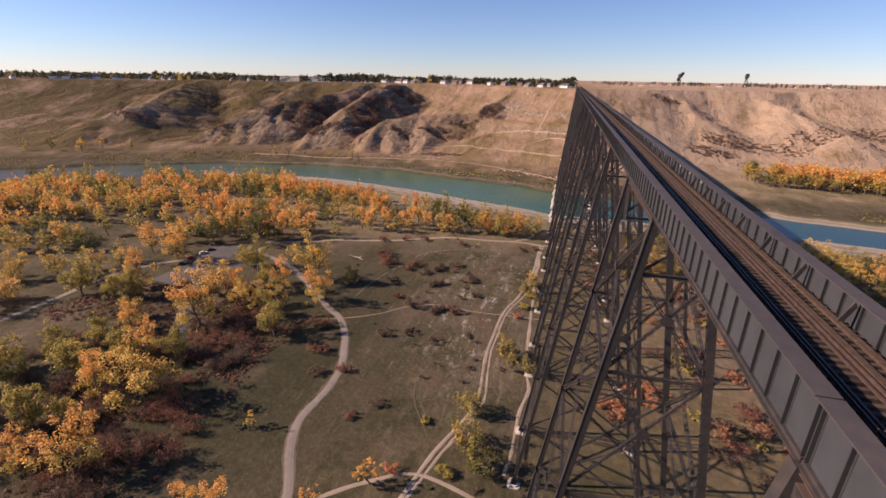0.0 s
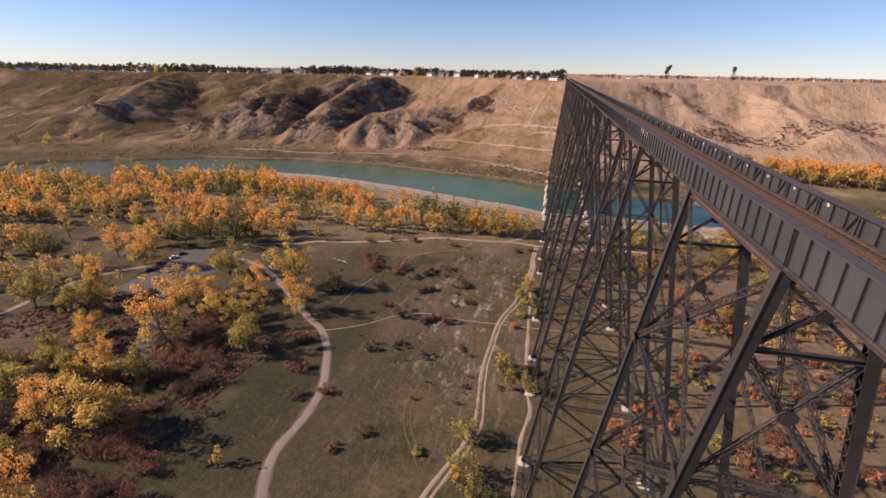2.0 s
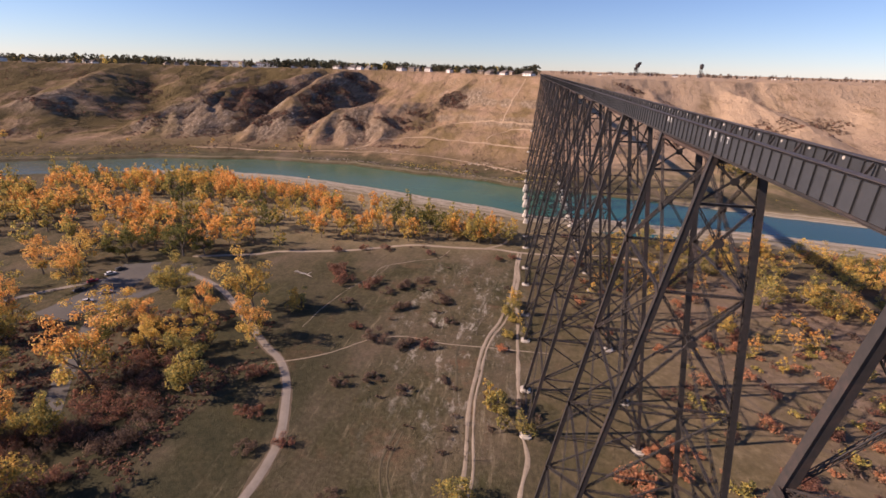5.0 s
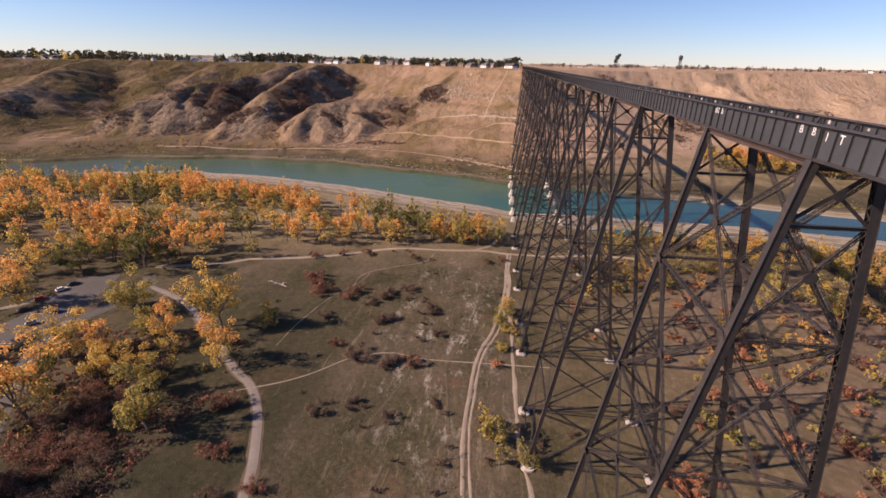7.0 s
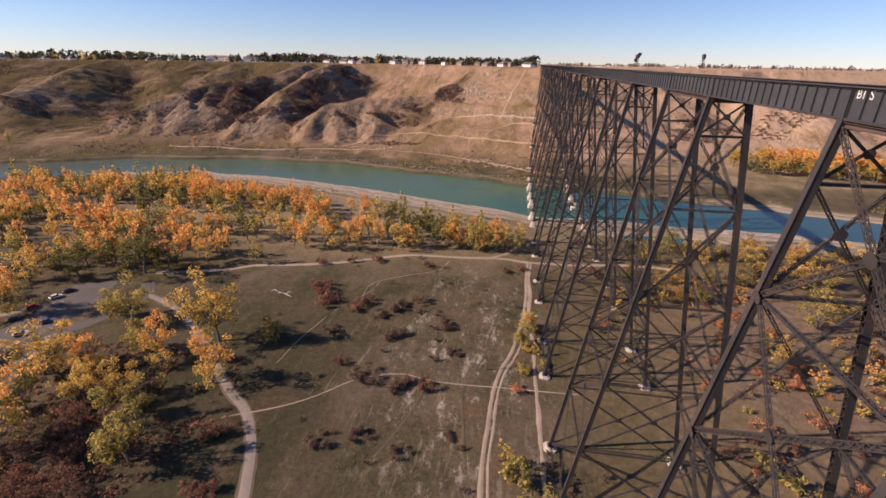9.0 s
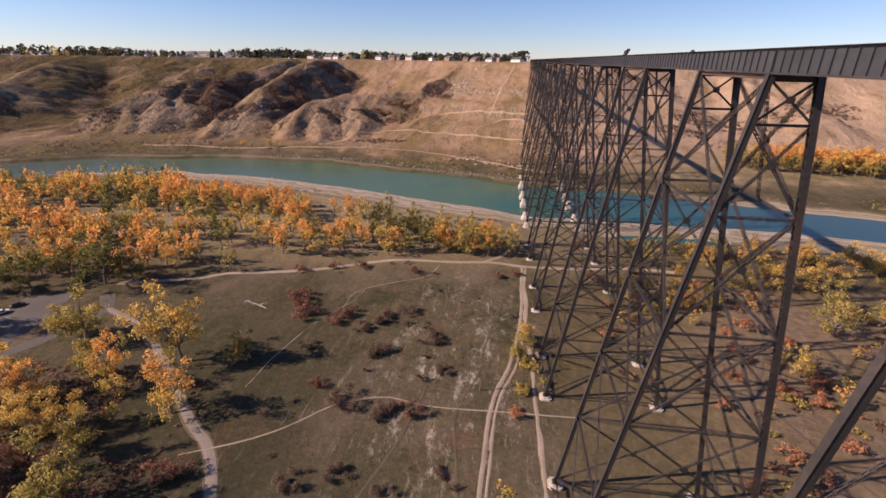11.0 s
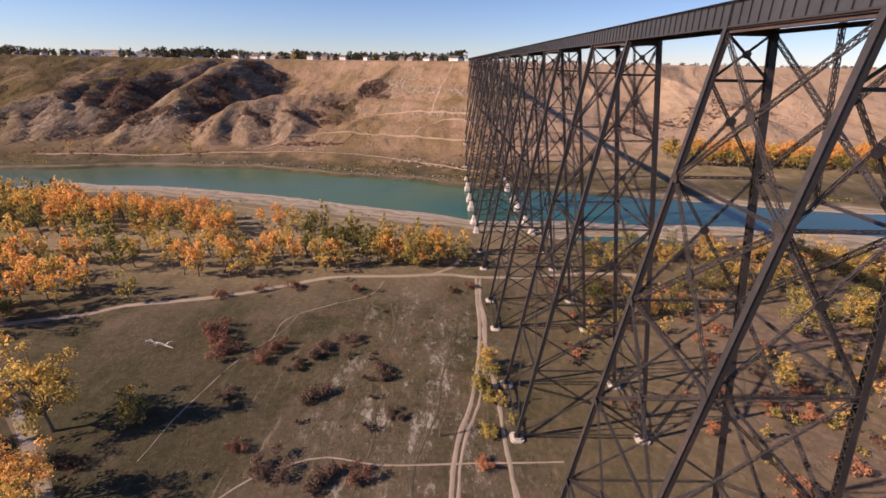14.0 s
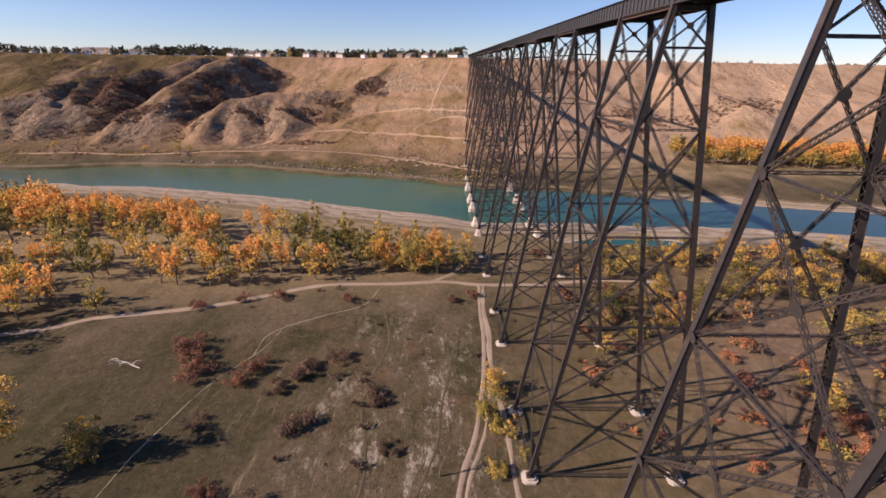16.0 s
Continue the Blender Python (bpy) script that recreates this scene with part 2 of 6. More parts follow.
def lattice_noise(x, y, seed):
    """Smooth value noise on the unit lattice, in -1..1."""
    xi, yi = np.floor(x).astype(np.int64), np.floor(y).astype(np.int64)
    xf, yf = x - xi, y - yi

    def h(a, b):
        n = (a * 374761393 + b * 668265263 + seed * 982451653) & 0x7FFFFFFF
        n = ((n ^ (n >> 13)) * 1274126177) & 0x7FFFFFFF
        return ((n ^ (n >> 16)) & 0xFFFF) / 32767.5 - 1
    u, v = xf * xf * (3 - 2 * xf), yf * yf * (3 - 2 * yf)
    return (h(xi, yi) * (1 - u) + h(xi + 1, yi) * u) * (1 - v) + (h(xi, yi + 1) * (1 - u) + h(xi + 1, yi + 1) * u) * v


def fractal(x, y, size, seed, octaves=4, ridged=False):
    total, amp = 0, 1.0
    for k in range(octaves):
        n = lattice_noise(x / size + 17.3 * k, y / size - 9.1 * k, seed + k)
        total = total + amp * ((1 - 2 * np.abs(n)) if ridged else n)
        amp, size = amp * 0.5, size * 0.47
    return total


def land(x, y):
    """Height of the ground at x, y (arrays)."""
    yn, yf = np.interp(x, NEAR_X, NEAR_Y), np.interp(x, FAR_X, FAR_Y)
    yn = yn + 3 * fractal(x, y * 0 + 3, 40, 5, 2)
    yf = yf + 4 * fractal(x, y * 0 + 7, 30, 6, 3)
    dn, df = yn - y, y - yf
    bar = np.interp(x, (-600, -420, -300, -200, -60, 0, 100, 260, 400), (10, 20, 52, 58, 56, 44, 62, 64, 24))
    near = -3 + 0.05 * np.clip(dn, -14, 10) - 2.0 * smooth(0, -14, dn) + 3.0 * smooth(0, 1, dn / bar)
    near = near + 0.35 * fractal(x, y, 55, 11, 3) * smooth(15, 60, dn)
    near = near - 3.4 * smooth(1, 0.3, np.hypot((x - 62) / 52, (y - 249) / 10))
    crest = np.interp(x, CREST_X, CREST_D)
    foot = np.interp(x, FOOT_X, FOOT_D)
    beach = np.interp(x, (100, 180, 260, 460), (5, 30, 34, 5))      # a sand bar on the far bank below the viaduct
    bank = -5.6 + 2.6 * smooth(-14, 0, df) + 3.4 * smooth(-2, 1, df / beach)
    terrace = 6.0 * smooth(8, foot, df)
    s = np.clip((df - foot) / (crest - foot), 0, 1.25)
    hollowed = np.interp(x, (-260, -140, -60, 60, 200), (1, 0.45, 0.15, 0.2, 0.7))
    t = np.clip(s, 0, 1)
    rise = 84.0 * ((0.55 * t + 0.45 * smooth(0, 1, t)) * (1 - hollowed) + (0.13 * t + 0.87 * t ** 2.8) * hollowed)
    stepped = np.interp(x, (-230, -150, 50, 110), (0, 1, 1, 0)) * smooth(4, 14, rise) * smooth(62, 48, rise)
    rise = rise - 2.4 * stepped * np.sin((rise + terrace) * 2 * math.pi / 22 + 1.2 * fractal(x, y, 90, 41, 2))
    spur = spur_height(x, y) - 1 - terrace
    k = 5.0
    h = np.clip(0.5 + 0.5 * (spur - rise) / k, 0, 1)
    joined_h = rise * (1 - h) + spur * h + k * h * (1 - h)
    rise = np.where(s > 0, joined_h, rise)
    envelope = smooth(0.03, 0.2, s) * smooth(1.02, 0.8, s)
    u = x - 0.5 * (df - 150)
    calm = np.interp(x, (-700, -560, -480, -150, -40, 80, 400), (0.35, 0.45, 1, 0.9, 0.55, 0.4, 0.55))
    rise = rise + envelope * calm * (1.3 * fractal(u, df * 0.55, 62, 21, 3, True) + 1.5 * fractal(u, df * 0.5, 27, 33, 4, True) + 0.9 * fractal(u + 0.3 * df, df * 0.3, 13, 37, 2, True))
    far = bank + np.maximum(terrace + rise, 0)
    far = np.where(s >= 1, 88.5 + 1.2 * fractal(x, y, 300, 51, 2), np.minimum(far, 89.0))
    mid = 0.5 * (yn + yf)
    z = np.where(y < mid, near, far)
    back = smooth(-330, -560, y) * 88
    return z + back


def height(x, y):
    return float(land(np.array([float(x)]), np.array([float(y)]))[0])


def spaced(*runs):
    out = []
    for a, b, step in runs:
        out.extend(np.arange(a, b, step))
    return np.array(out)


GX = spaced((-4800, -1600, 160), (-1600, -900, 14), (-900, -720, 5), (-720, 360, 3.2), (360, 900, 9), (900, 4801, 160))
GY = spaced((-1400, -600, 80), (-600, -60, 15), (-60, 200, 6), (200, 380, 3), (380, 790, 3.2), (790, 1000, 8), (1000, 1400, 40), (1400, 4850, 230))
gx, gy = np.meshgrid(GX, GY)
gz = land(gx.ravel(), gy.ravel())
ny, nx = gx.shape
idx = np.arange(nx * ny).reshape(ny, nx)
quads = np.stack([idx[:-1, :-1], idx[:-1, 1:], idx[1:, 1:], idx[1:, :-1]], -1).reshape(-1, 4)
ground_me = bpy.data.meshes.new("ground")
ground_me.from_pydata(np.stack([gx.ravel(), gy.ravel(), gz], 1).tolist(), [], quads.tolist())
ground_me.polygons.foreach_set("use_smooth", np.ones(len(quads), dtype=bool))


def gheight(x, y):
    """Height of the ground sheet as it is meshed, between its points."""
    i = int(np.clip(np.searchsorted(GX, x) - 1, 0, nx - 2))
    j = int(np.clip(np.searchsorted(GY, y) - 1, 0, ny - 2))
    a, b = (x - GX[i]) / (GX[i + 1] - GX[i]), (y - GY[j]) / (GY[j + 1] - GY[j])
    z = gz.reshape(ny, nx)
    return float((z[j, i] * (1 - a) + z[j, i + 1] * a) * (1 - b) + (z[j + 1, i] * (1 - a) + z[j + 1, i + 1] * a) * b)
ground = tagged(new("ground", ground_me), "dry olive grass floodplain and tan eroded valley slopes", "ground", kind="structure")


def ground_material():
    """Grass, bare soil, scrub and gravel, told apart by height, slope and patches; one patch is painted shade."""
    m = bpy.data.materials.new("valley_ground")
    m.use_nodes = True
    n, l = m.node_tree.nodes, m.node_tree.links
    b = n["Principled BSDF"]
    b.inputs["Roughness"].default_value = 0.95
    b.inputs["Specular IOR Level"].default_value = 0.1
    geo = n.new("ShaderNodeNewGeometry")
    sep = n.new("ShaderNodeSeparateXYZ")
    l.new(geo.outputs["Position"], sep.inputs[0])
    nsep = n.new("ShaderNodeSeparateXYZ")
    l.new(geo.outputs["Normal"], nsep.inputs[0])

    def noise_tex(scale, detail=5.0, rough=0.6):
        t = n.new("ShaderNodeTexNoise")
        t.inputs["Scale"].default_value = scale
        t.inputs["Detail"].default_value = detail
        t.inputs["Roughness"].default_value = rough
        l.new(geo.outputs["Position"], t.inputs["Vector"])
        return t.outputs["Fac"]

    def ramp(value, stops):
        r = n.new("ShaderNodeValToRGB")
        e = r.color_ramp.elements
        while len(e) < len(stops):
            e.new(0.5)
        for el, (p, c) in zip(e, stops):
            el.position = p
            el.color = (*c, 1) if isinstance(c, tuple) else (c, c, c, 1)
        l.new(value, r.inputs["Fac"])
        return r.outputs["Color"]

    def remap(value, a, b2):
        r = n.new("ShaderNodeMapRange")
        r.inputs["From Min"].default_value = a
        r.inputs["From Max"].default_value = b2
        l.new(value, r.inputs["Value"])
        return r.outputs["Result"]

    def mix(fac, a, b2):
        r = n.new("ShaderNodeMix")
        r.data_type = "RGBA"
        l.new(fac, r.inputs["Factor"])
        l.new(a, r.inputs["A"])
        l.new(b2, r.inputs["B"])
        return r.outputs["Result"]

    def times(a, b2):
        r = n.new("ShaderNodeMath")
        r.operation = "MULTIPLY"
        l.new(a, r.inputs[0])
        l.new(b2, r.inputs[1])
        return r.outputs[0]

    def stretched(scale, sx, sy, detail=6.0, rough=0.65):
        mp = n.new("ShaderNodeMapping")
        mp.inputs["Scale"].default_value = (sx, sy, 1)
        mp.inputs["Rotation"].default_value = (0, 0, 0.45)
        l.new(geo.outputs["Position"], mp.inputs["Vector"])
        q = n.new("ShaderNodeTexNoise")
        q.inputs["Scale"].default_value = scale
        q.inputs["Detail"].default_value = detail
        q.inputs["Roughness"].default_value = rough
        l.new(mp.outputs["Vector"], q.inputs["Vector"])
        return q.outputs["Fac"]

    def patch(cx, cy, rx_, ry_):
        """1 inside an oval of the plan, 0 outside."""
        mp = n.new("ShaderNodeMapping")
        mp.vector_type = "POINT"
        mp.inputs["Location"].default_value = (-cx / rx_, -cy / ry_, 0)
        mp.inputs["Scale"].default_value = (1 / rx_, 1 / ry_, 0)
        l.new(geo.outputs["Position"], mp.inputs["Vector"])
        q = n.new("ShaderNodeVectorMath")
        q.operation = "LENGTH"
        l.new(mp.outputs["Vector"], q.inputs[0])
        return remap(q.outputs["Value"], 1.0, 0.35)

    fine = noise_tex(0.7, 9.0, 0.75)
    mid = noise_tex(0.05, 7.0, 0.7)
    big = noise_tex(0.011, 4.0)
    olive_g = ramp(fine, [(0.25, (0.02421, 0.02324, 0.01159)), (0.5, (0.0467, 0.04454, 0.02222)), (0.75, (0.08302, 0.07842, 0.04057))])
    brown_g = ramp(fine, [(0.25, (0.04826, 0.04039, 0.02431)), (0.5, (0.09204, 0.07484, 0.04619)), (0.75, (0.1571, 0.1283, 0.08143))])
    flat = mix(remap(mid, 0.42, 0.58), olive_g, brown_g)
    flat = mix(remap(stretched(0.3, 1.0, 0.22, 6.0, 0.7), 0.52, 0.75), flat, ramp(fine, [(0.25, (0.08, 0.065, 0.036)), (0.7, (0.15, 0.122, 0.07))]))
    dark_g_and_shade = ramp(fine, [(0.25, (0.02068, 0.02142, 0.0126)), (0.7, (0.05828, 0.0561, 0.0315))])
    flat = mix(remap(noise_tex(0.11, 8.0, 0.75), 0.54, 0.66), flat, dark_g_and_shade)
    bare = ramp(fine, [(0.25, (0.0837, 0.06336, 0.04532)), (0.7, (0.1721, 0.1337, 0.09785))])
    flat = mix(times(remap(stretched(0.03, 1.0, 0.45), 0.48, 0.64), remap(big, 0.3, 0.55)), flat, bare)
    flat = mix(times(remap(noise_tex(0.035, 7.0, 0.7), 0.2, 0.5), patch(72, 110, 92, 175)), flat, ramp(noise_tex(0.25, 9.0, 0.75), [(0.3, (0.07, 0.058, 0.029)), (0.5, (0.14, 0.11, 0.06)), (0.7, (0.25, 0.193, 0.12))]))
    mottle = ramp(noise_tex(1.6, 8.0, 0.8), [(0.3, (0.028, 0.026, 0.014)), (0.5, (0.075, 0.065, 0.038)), (0.7, (0.19, 0.16, 0.105))])
    flat = mix(remap(noise_tex(0.3, 8.0, 0.8), 0.5, 0.72), flat, mottle)
    pale = ramp(fine, [(0.3, (0.26, 0.235, 0.195)), (0.7, (0.5, 0.46, 0.4))])
    salt = times(remap(stretched(0.16, 1.0, 0.45, 10.0, 0.86), 0.53, 0.63), patch(-40, 105, 34, 95))
    flat = mix(salt, flat, pale)
    # tree shade beside the grove, put into the grass colour as a dark oval
    flat = mix(times(remap(noise_tex(0.05, 7.0, 0.7), 0.3, 0.55), patch(-115, 45, 75, 120)), flat, dark_g_and_shade)
    dry = ramp(fine, [(0.3, (0.15, 0.122, 0.07)), (0.7, (0.3, 0.24, 0.15))])
    flat = mix(times(remap(noise_tex(0.06, 7.0, 0.7), 0.28, 0.5), patch(-150, 250, 240, 90)), flat, dry)
    russet = ramp(fine, [(0.3, (0.075, 0.046, 0.027)), (0.7, (0.165, 0.105, 0.066))])
    flat = mix(times(remap(noise_tex(0.045, 8.0, 0.75), 0.54, 0.66), patch(-50, 100, 70, 120)), flat, russet)
    straw = ramp(fine, [(0.3, (0.12, 0.1, 0.062)), (0.7, (0.24, 0.2, 0.135))])
    flat = mix(times(remap(stretched(0.45, 1.0, 0.12, 8.0, 0.8), 0.57, 0.66), patch(-45, 80, 75, 130)), flat, straw)
    pink = ramp(noise_tex(0.3, 9.0, 0.8), [(0.3, (0.085, 0.062, 0.044)), (0.5, (0.155, 0.114, 0.084)), (0.7, (0.27, 0.2, 0.15))])
    flat = mix(times(remap(noise_tex(0.03, 7.0, 0.7), 0.34, 0.56), patch(98, 118, 78, 115)), flat, pink)
    green_field = ramp(fine, [(0.3, (0.07, 0.1, 0.025)), (0.7, (0.13, 0.16, 0.05))])
    tan = ramp(fine, [(0.25, (0.1843, 0.1225, 0.08268)), (0.5, (0.3055, 0.2058, 0.1378)), (0.75, (0.4171, 0.294, 0.2067))])
    olive = ramp(fine, [(0.3, (0.115, 0.08, 0.038)), (0.7, (0.22, 0.158, 0.078))])
    tan = mix(remap(sep.outputs["X"], -20.0, 120.0), tan, ramp(fine, [(0.25, (0.28, 0.185, 0.125)), (0.5, (0.42, 0.285, 0.195)), (0.75, (0.54, 0.385, 0.275))]))
    tan = mix(remap(stretched(0.05, 1.0, 0.5, 9.0, 0.8), 0.5, 0.64), tan, ramp(fine, [(0.25, (0.13, 0.092, 0.058)), (0.75, (0.27, 0.195, 0.128))]))
    hill = mix(remap(stretched(0.02, 1.0, 0.5, 9.0, 0.75), 0.42, 0.62), tan, olive)
    west_olive = ramp(fine, [(0.3, (0.066, 0.05, 0.022)), (0.7, (0.15, 0.112, 0.05))])
    west = mix(remap(stretched(0.016, 1.0, 0.6, 8.0, 0.75), 0.5, 0.64), west_olive, tan)
    hill = mix(remap(sep.outputs["X"], -250.0, -460.0), hill, west)
    hill = mix(times(remap(stretched(0.09, 1.0, 0.3, 8.0, 0.75), 0.58, 0.66), remap(big, 0.4, 0.6)), hill, ramp(fine, [(0.3, (0.075, 0.05, 0.033)), (0.7, (0.14, 0.095, 0.062))]))
    clay = ramp(stretched(0.28, 1.0, 0.3, 10.0, 0.8), [(0.32, (0.06, 0.043, 0.03)), (0.5, (0.18, 0.135, 0.095)), (0.66, (0.4, 0.32, 0.24))])
    east_tan = ramp(fine, [(0.25, (0.26, 0.185, 0.12)), (0.5, (0.385, 0.28, 0.19)), (0.75, (0.52, 0.39, 0.28))])
    hill = mix(times(remap(sep.outputs["X"], -10.0, 110.0), remap(stretched(0.025, 1.0, 0.5, 9.0, 0.75), 0.66, 0.46)), hill, east_tan)
    steep = remap(nsep.outputs["Z"], 0.86, 0.79)
    hill = mix(steep, hill, clay)
    for cx, cy, ra, rb in ((-440, 522, 78, 72), (-338, 520, 36, 66), (-225, 528, 56, 60), (-655, 492, 60, 62), (-100, 640, 44, 40)):
        hill = mix(times(remap(stretched(0.03, 1.0, 0.5, 8.0, 0.75), 0.3, 0.5), patch(cx, cy, ra, rb)), hill, clay)
    terrace = ramp(stretched(0.12, 1.0, 0.4, 8.0, 0.75), [(0.35, (0.05, 0.04, 0.022)), (0.52, (0.1, 0.076, 0.043)), (0.68, (0.19, 0.14, 0.085))])
    terrace = mix(remap(sep.outputs["X"], 30.0, 120.0), terrace, ramp(stretched(0.1, 1.0, 0.4, 8.0, 0.75), [(0.35, (0.1, 0.085, 0.045)), (0.52, (0.17, 0.14, 0.078)), (0.68, (0.27, 0.215, 0.135))]))
    hill = mix(times(remap(sep.outputs["Z"], 9.5, 4.0), remap(noise_tex(0.03, 6.0, 0.7), 0.3, 0.5)), hill, terrace)
    gravel = ramp(noise_tex(0.4, 9.0, 0.8), [(0.3, (0.19, 0.165, 0.135)), (0.55, (0.3, 0.265, 0.222)), (0.75, (0.44, 0.4, 0.35))])
    upper = mix(remap(sep.outputs["Z"], 0.9, 3.0), flat, hill)
    upper = mix(patch(440, 520, 120, 22), upper, green_field)
    wob = n.new("ShaderNodeMath")
    wob.operation = "MULTIPLY_ADD"
    wob.inputs[1].default_value = 2.2
    l.new(noise_tex(0.05, 4.0), wob.inputs[0])
    l.new(sep.outputs["Z"], wob.inputs[2])
    shore = remap(wob.outputs[0], 0.95, 0.45)
    band = ramp(remap(wob.outputs[0], -2.4, 1.4), [(0.05, (0.12, 0.1, 0.075)), (0.11, (0.36, 0.325, 0.28)), (0.18, (0.25, 0.21, 0.155)), (0.24, (0.4, 0.36, 0.31)), (0.31, (0.2, 0.165, 0.11)), (0.4, (0.33, 0.29, 0.235)), (0.48, (0.17, 0.142, 0.085)), (0.62, (0.3, 0.26, 0.2)), (0.72, (0.16, 0.13, 0.078))])
    gravel = mix(remap(noise_tex(0.12, 8.0, 0.75), 0.5, 0.8), band, gravel)
    col = mix(times(shore, remap(nsep.outputs["Z"], 0.9, 0.97)), upper, gravel)
    l.new(col, b.inputs["Base Color"])
    bp = n.new("ShaderNodeBump")
    bp.inputs["Strength"].default_value = 0.7
    bp.inputs["Distance"].default_value = 0.5
    l.new(noise_tex(0.8, 8.0, 0.75), bp.inputs["Height"])
    rill = n.new("ShaderNodeBump")
    rill.inputs["Strength"].default_value = 1.0
    rill.inputs["Distance"].default_value = 4.6
    l.new(times(stretched(0.075, 1.0, 0.55, 9.0, 0.7), remap(sep.outputs["Z"], 1.0, 12.0)), rill.inputs["Height"])
    l.new(bp.outputs["Normal"], rill.inputs["Normal"])
    l.new(rill.outputs["Normal"], b.inputs["Normal"])
    return m


ground_me.materials.append(ground_material())

# ---- river ----
M_WATER = bpy.data.materials.new("green_river_water")
M_WATER.use_nodes = True
wb = M_WATER.node_tree.nodes["Principled BSDF"]
wb.inputs["Roughness"].default_value = 0.16
wb.inputs["IOR"].default_value = 1.33
wb.inputs["Specular IOR Level"].default_value = 0.27
wt = M_WATER.node_tree.nodes.new("ShaderNodeTexNoise")
wt.inputs["Scale"].default_value = 0.5
wt.inputs["Detail"].default_value = 6.0
wbump = M_WATER.node_tree.nodes.new("ShaderNodeBump")
wbump.inputs["Strength"].default_value = 0.1
wbump.inputs["Distance"].default_value = 0.3
wgeo = M_WATER.node_tree.nodes.new("ShaderNodeNewGeometry")
M_WATER.node_tree.links.new(wgeo.outputs["Position"], wt.inputs["Vector"])
# wind-ripple sheen painted grey upstream, green over the gravel, deep blue in the pool below the viaduct
wsep = M_WATER.node_tree.nodes.new("ShaderNodeSeparateXYZ")
wbig = M_WATER.node_tree.nodes.new("ShaderNodeTexNoise")
wbig.inputs["Scale"].default_value = 0.022
wbig.inputs["Detail"].default_value = 7.0
wadd = M_WATER.node_tree.nodes.new("ShaderNodeMath")
wadd.operation = "MULTIPLY_ADD"
wadd.inputs[1].default_value = 170.0
wmap = M_WATER.node_tree.nodes.new("ShaderNodeMapRange")
wmap.inputs["From Min"].default_value = -600.0
wmap.inputs["From Max"].default_value = 400.0
wramp = M_WATER.node_tree.nodes.new("ShaderNodeValToRGB")
we = wramp.color_ramp.elements
while len(we) < 5:
    we.new(0.5)
for el, (p, c) in zip(we, ((0.1, (0.075, 0.082, 0.07)), (0.32, (0.06, 0.098, 0.062)), (0.6, (0.062, 0.115, 0.058)), (0.72, (0.014, 0.085, 0.08)), (0.86, (0.022, 0.062, 0.062)))):
    el.position = p
    el.color = (*c, 1)
M_WATER.node_tree.links.new(wgeo.outputs["Position"], wsep.inputs[0])
M_WATER.node_tree.links.new(wgeo.outputs["Position"], wbig.inputs["Vector"])
M_WATER.node_tree.links.new(wbig.outputs["Fac"], wadd.inputs[0])
M_WATER.node_tree.links.new(wsep.outputs["X"], wadd.inputs[2])
M_WATER.node_tree.links.new(wadd.outputs[0], wmap.inputs["Value"])
M_WATER.node_tree.links.new(wmap.outputs["Result"], wramp.inputs["Fac"])
M_WATER.node_tree.links.new(wramp.outputs["Color"], wb.inputs["Base Color"])
M_WATER.node_tree.links.new(wt.outputs["Fac"], wbump.inputs["Height"])
M_WATER.node_tree.links.new(wbump.outputs["Normal"], wb.inputs["Normal"])
bm = bmesh.new()
rx = np.linspace(-1500, 1500, 121)
lo = [bm.verts.new((x, np.interp(x, NEAR_X, NEAR_Y) - 48, WATER)) for x in rx]
hi = [bm.verts.new((x, np.interp(x, FAR_X, FAR_Y) + 14, WATER)) for x in rx]
for k in range(len(rx) - 1):
    bm.faces.new((lo[k], lo[k + 1], hi[k + 1], hi[k]))
water = part("water", bm, M_WATER, None)
tagged(water, "calm blue-green river with faint ripples", "river", kind="structure")


# ---- the railway viaduct ----
TOP, GAUGE, BATTER = 90.1, 5.2, 0.145     # underside of the girders, spacing of the girders, slope of the legs
LEVELS = (72.9, 55.2, 37.7, 20.6)          # bracing levels below the girders
SPAN_T, SPAN_G = 20.4, 30.0
PITCH = SPAN_T + SPAN_G
cache = {}


def lacing(bm, half, off, length, n, axis, crossed):
    """Flat lacing bars in zigzag between -half and half along a member, on the face at off; crossed: in both directions."""
    step = length / n
    for k in range(n):
        for way in ((1, -1) if crossed else ((1, -1)[k % 2],)):
            a, b = (-half * way, k * step), (half * way, (k + 1) * step)
            ln = math.hypot(b[0] - a[0], step)
            rx_, rz_ = step / ln * 0.038, -(b[0] - a[0]) / ln * 0.038
            lay = off + (0.006 if way > 0 else -0.006)
            v = []
            for y in (lay - 0.009, lay + 0.009):
                for p, sg in ((a, -1), (a, 1), (b, 1), (b, -1)):
                    u, z = p[0] + sg * rx_, p[1] + sg * rz_
                    v.append(bm.verts.new((u, y, z) if axis == 0 else (y, u, z)))
            for f in ((0, 1, 2, 3), (7, 6, 5, 4), (0, 3, 7, 4), (1, 5, 6, 2)):
                bm.faces.new([v[i] for i in f])


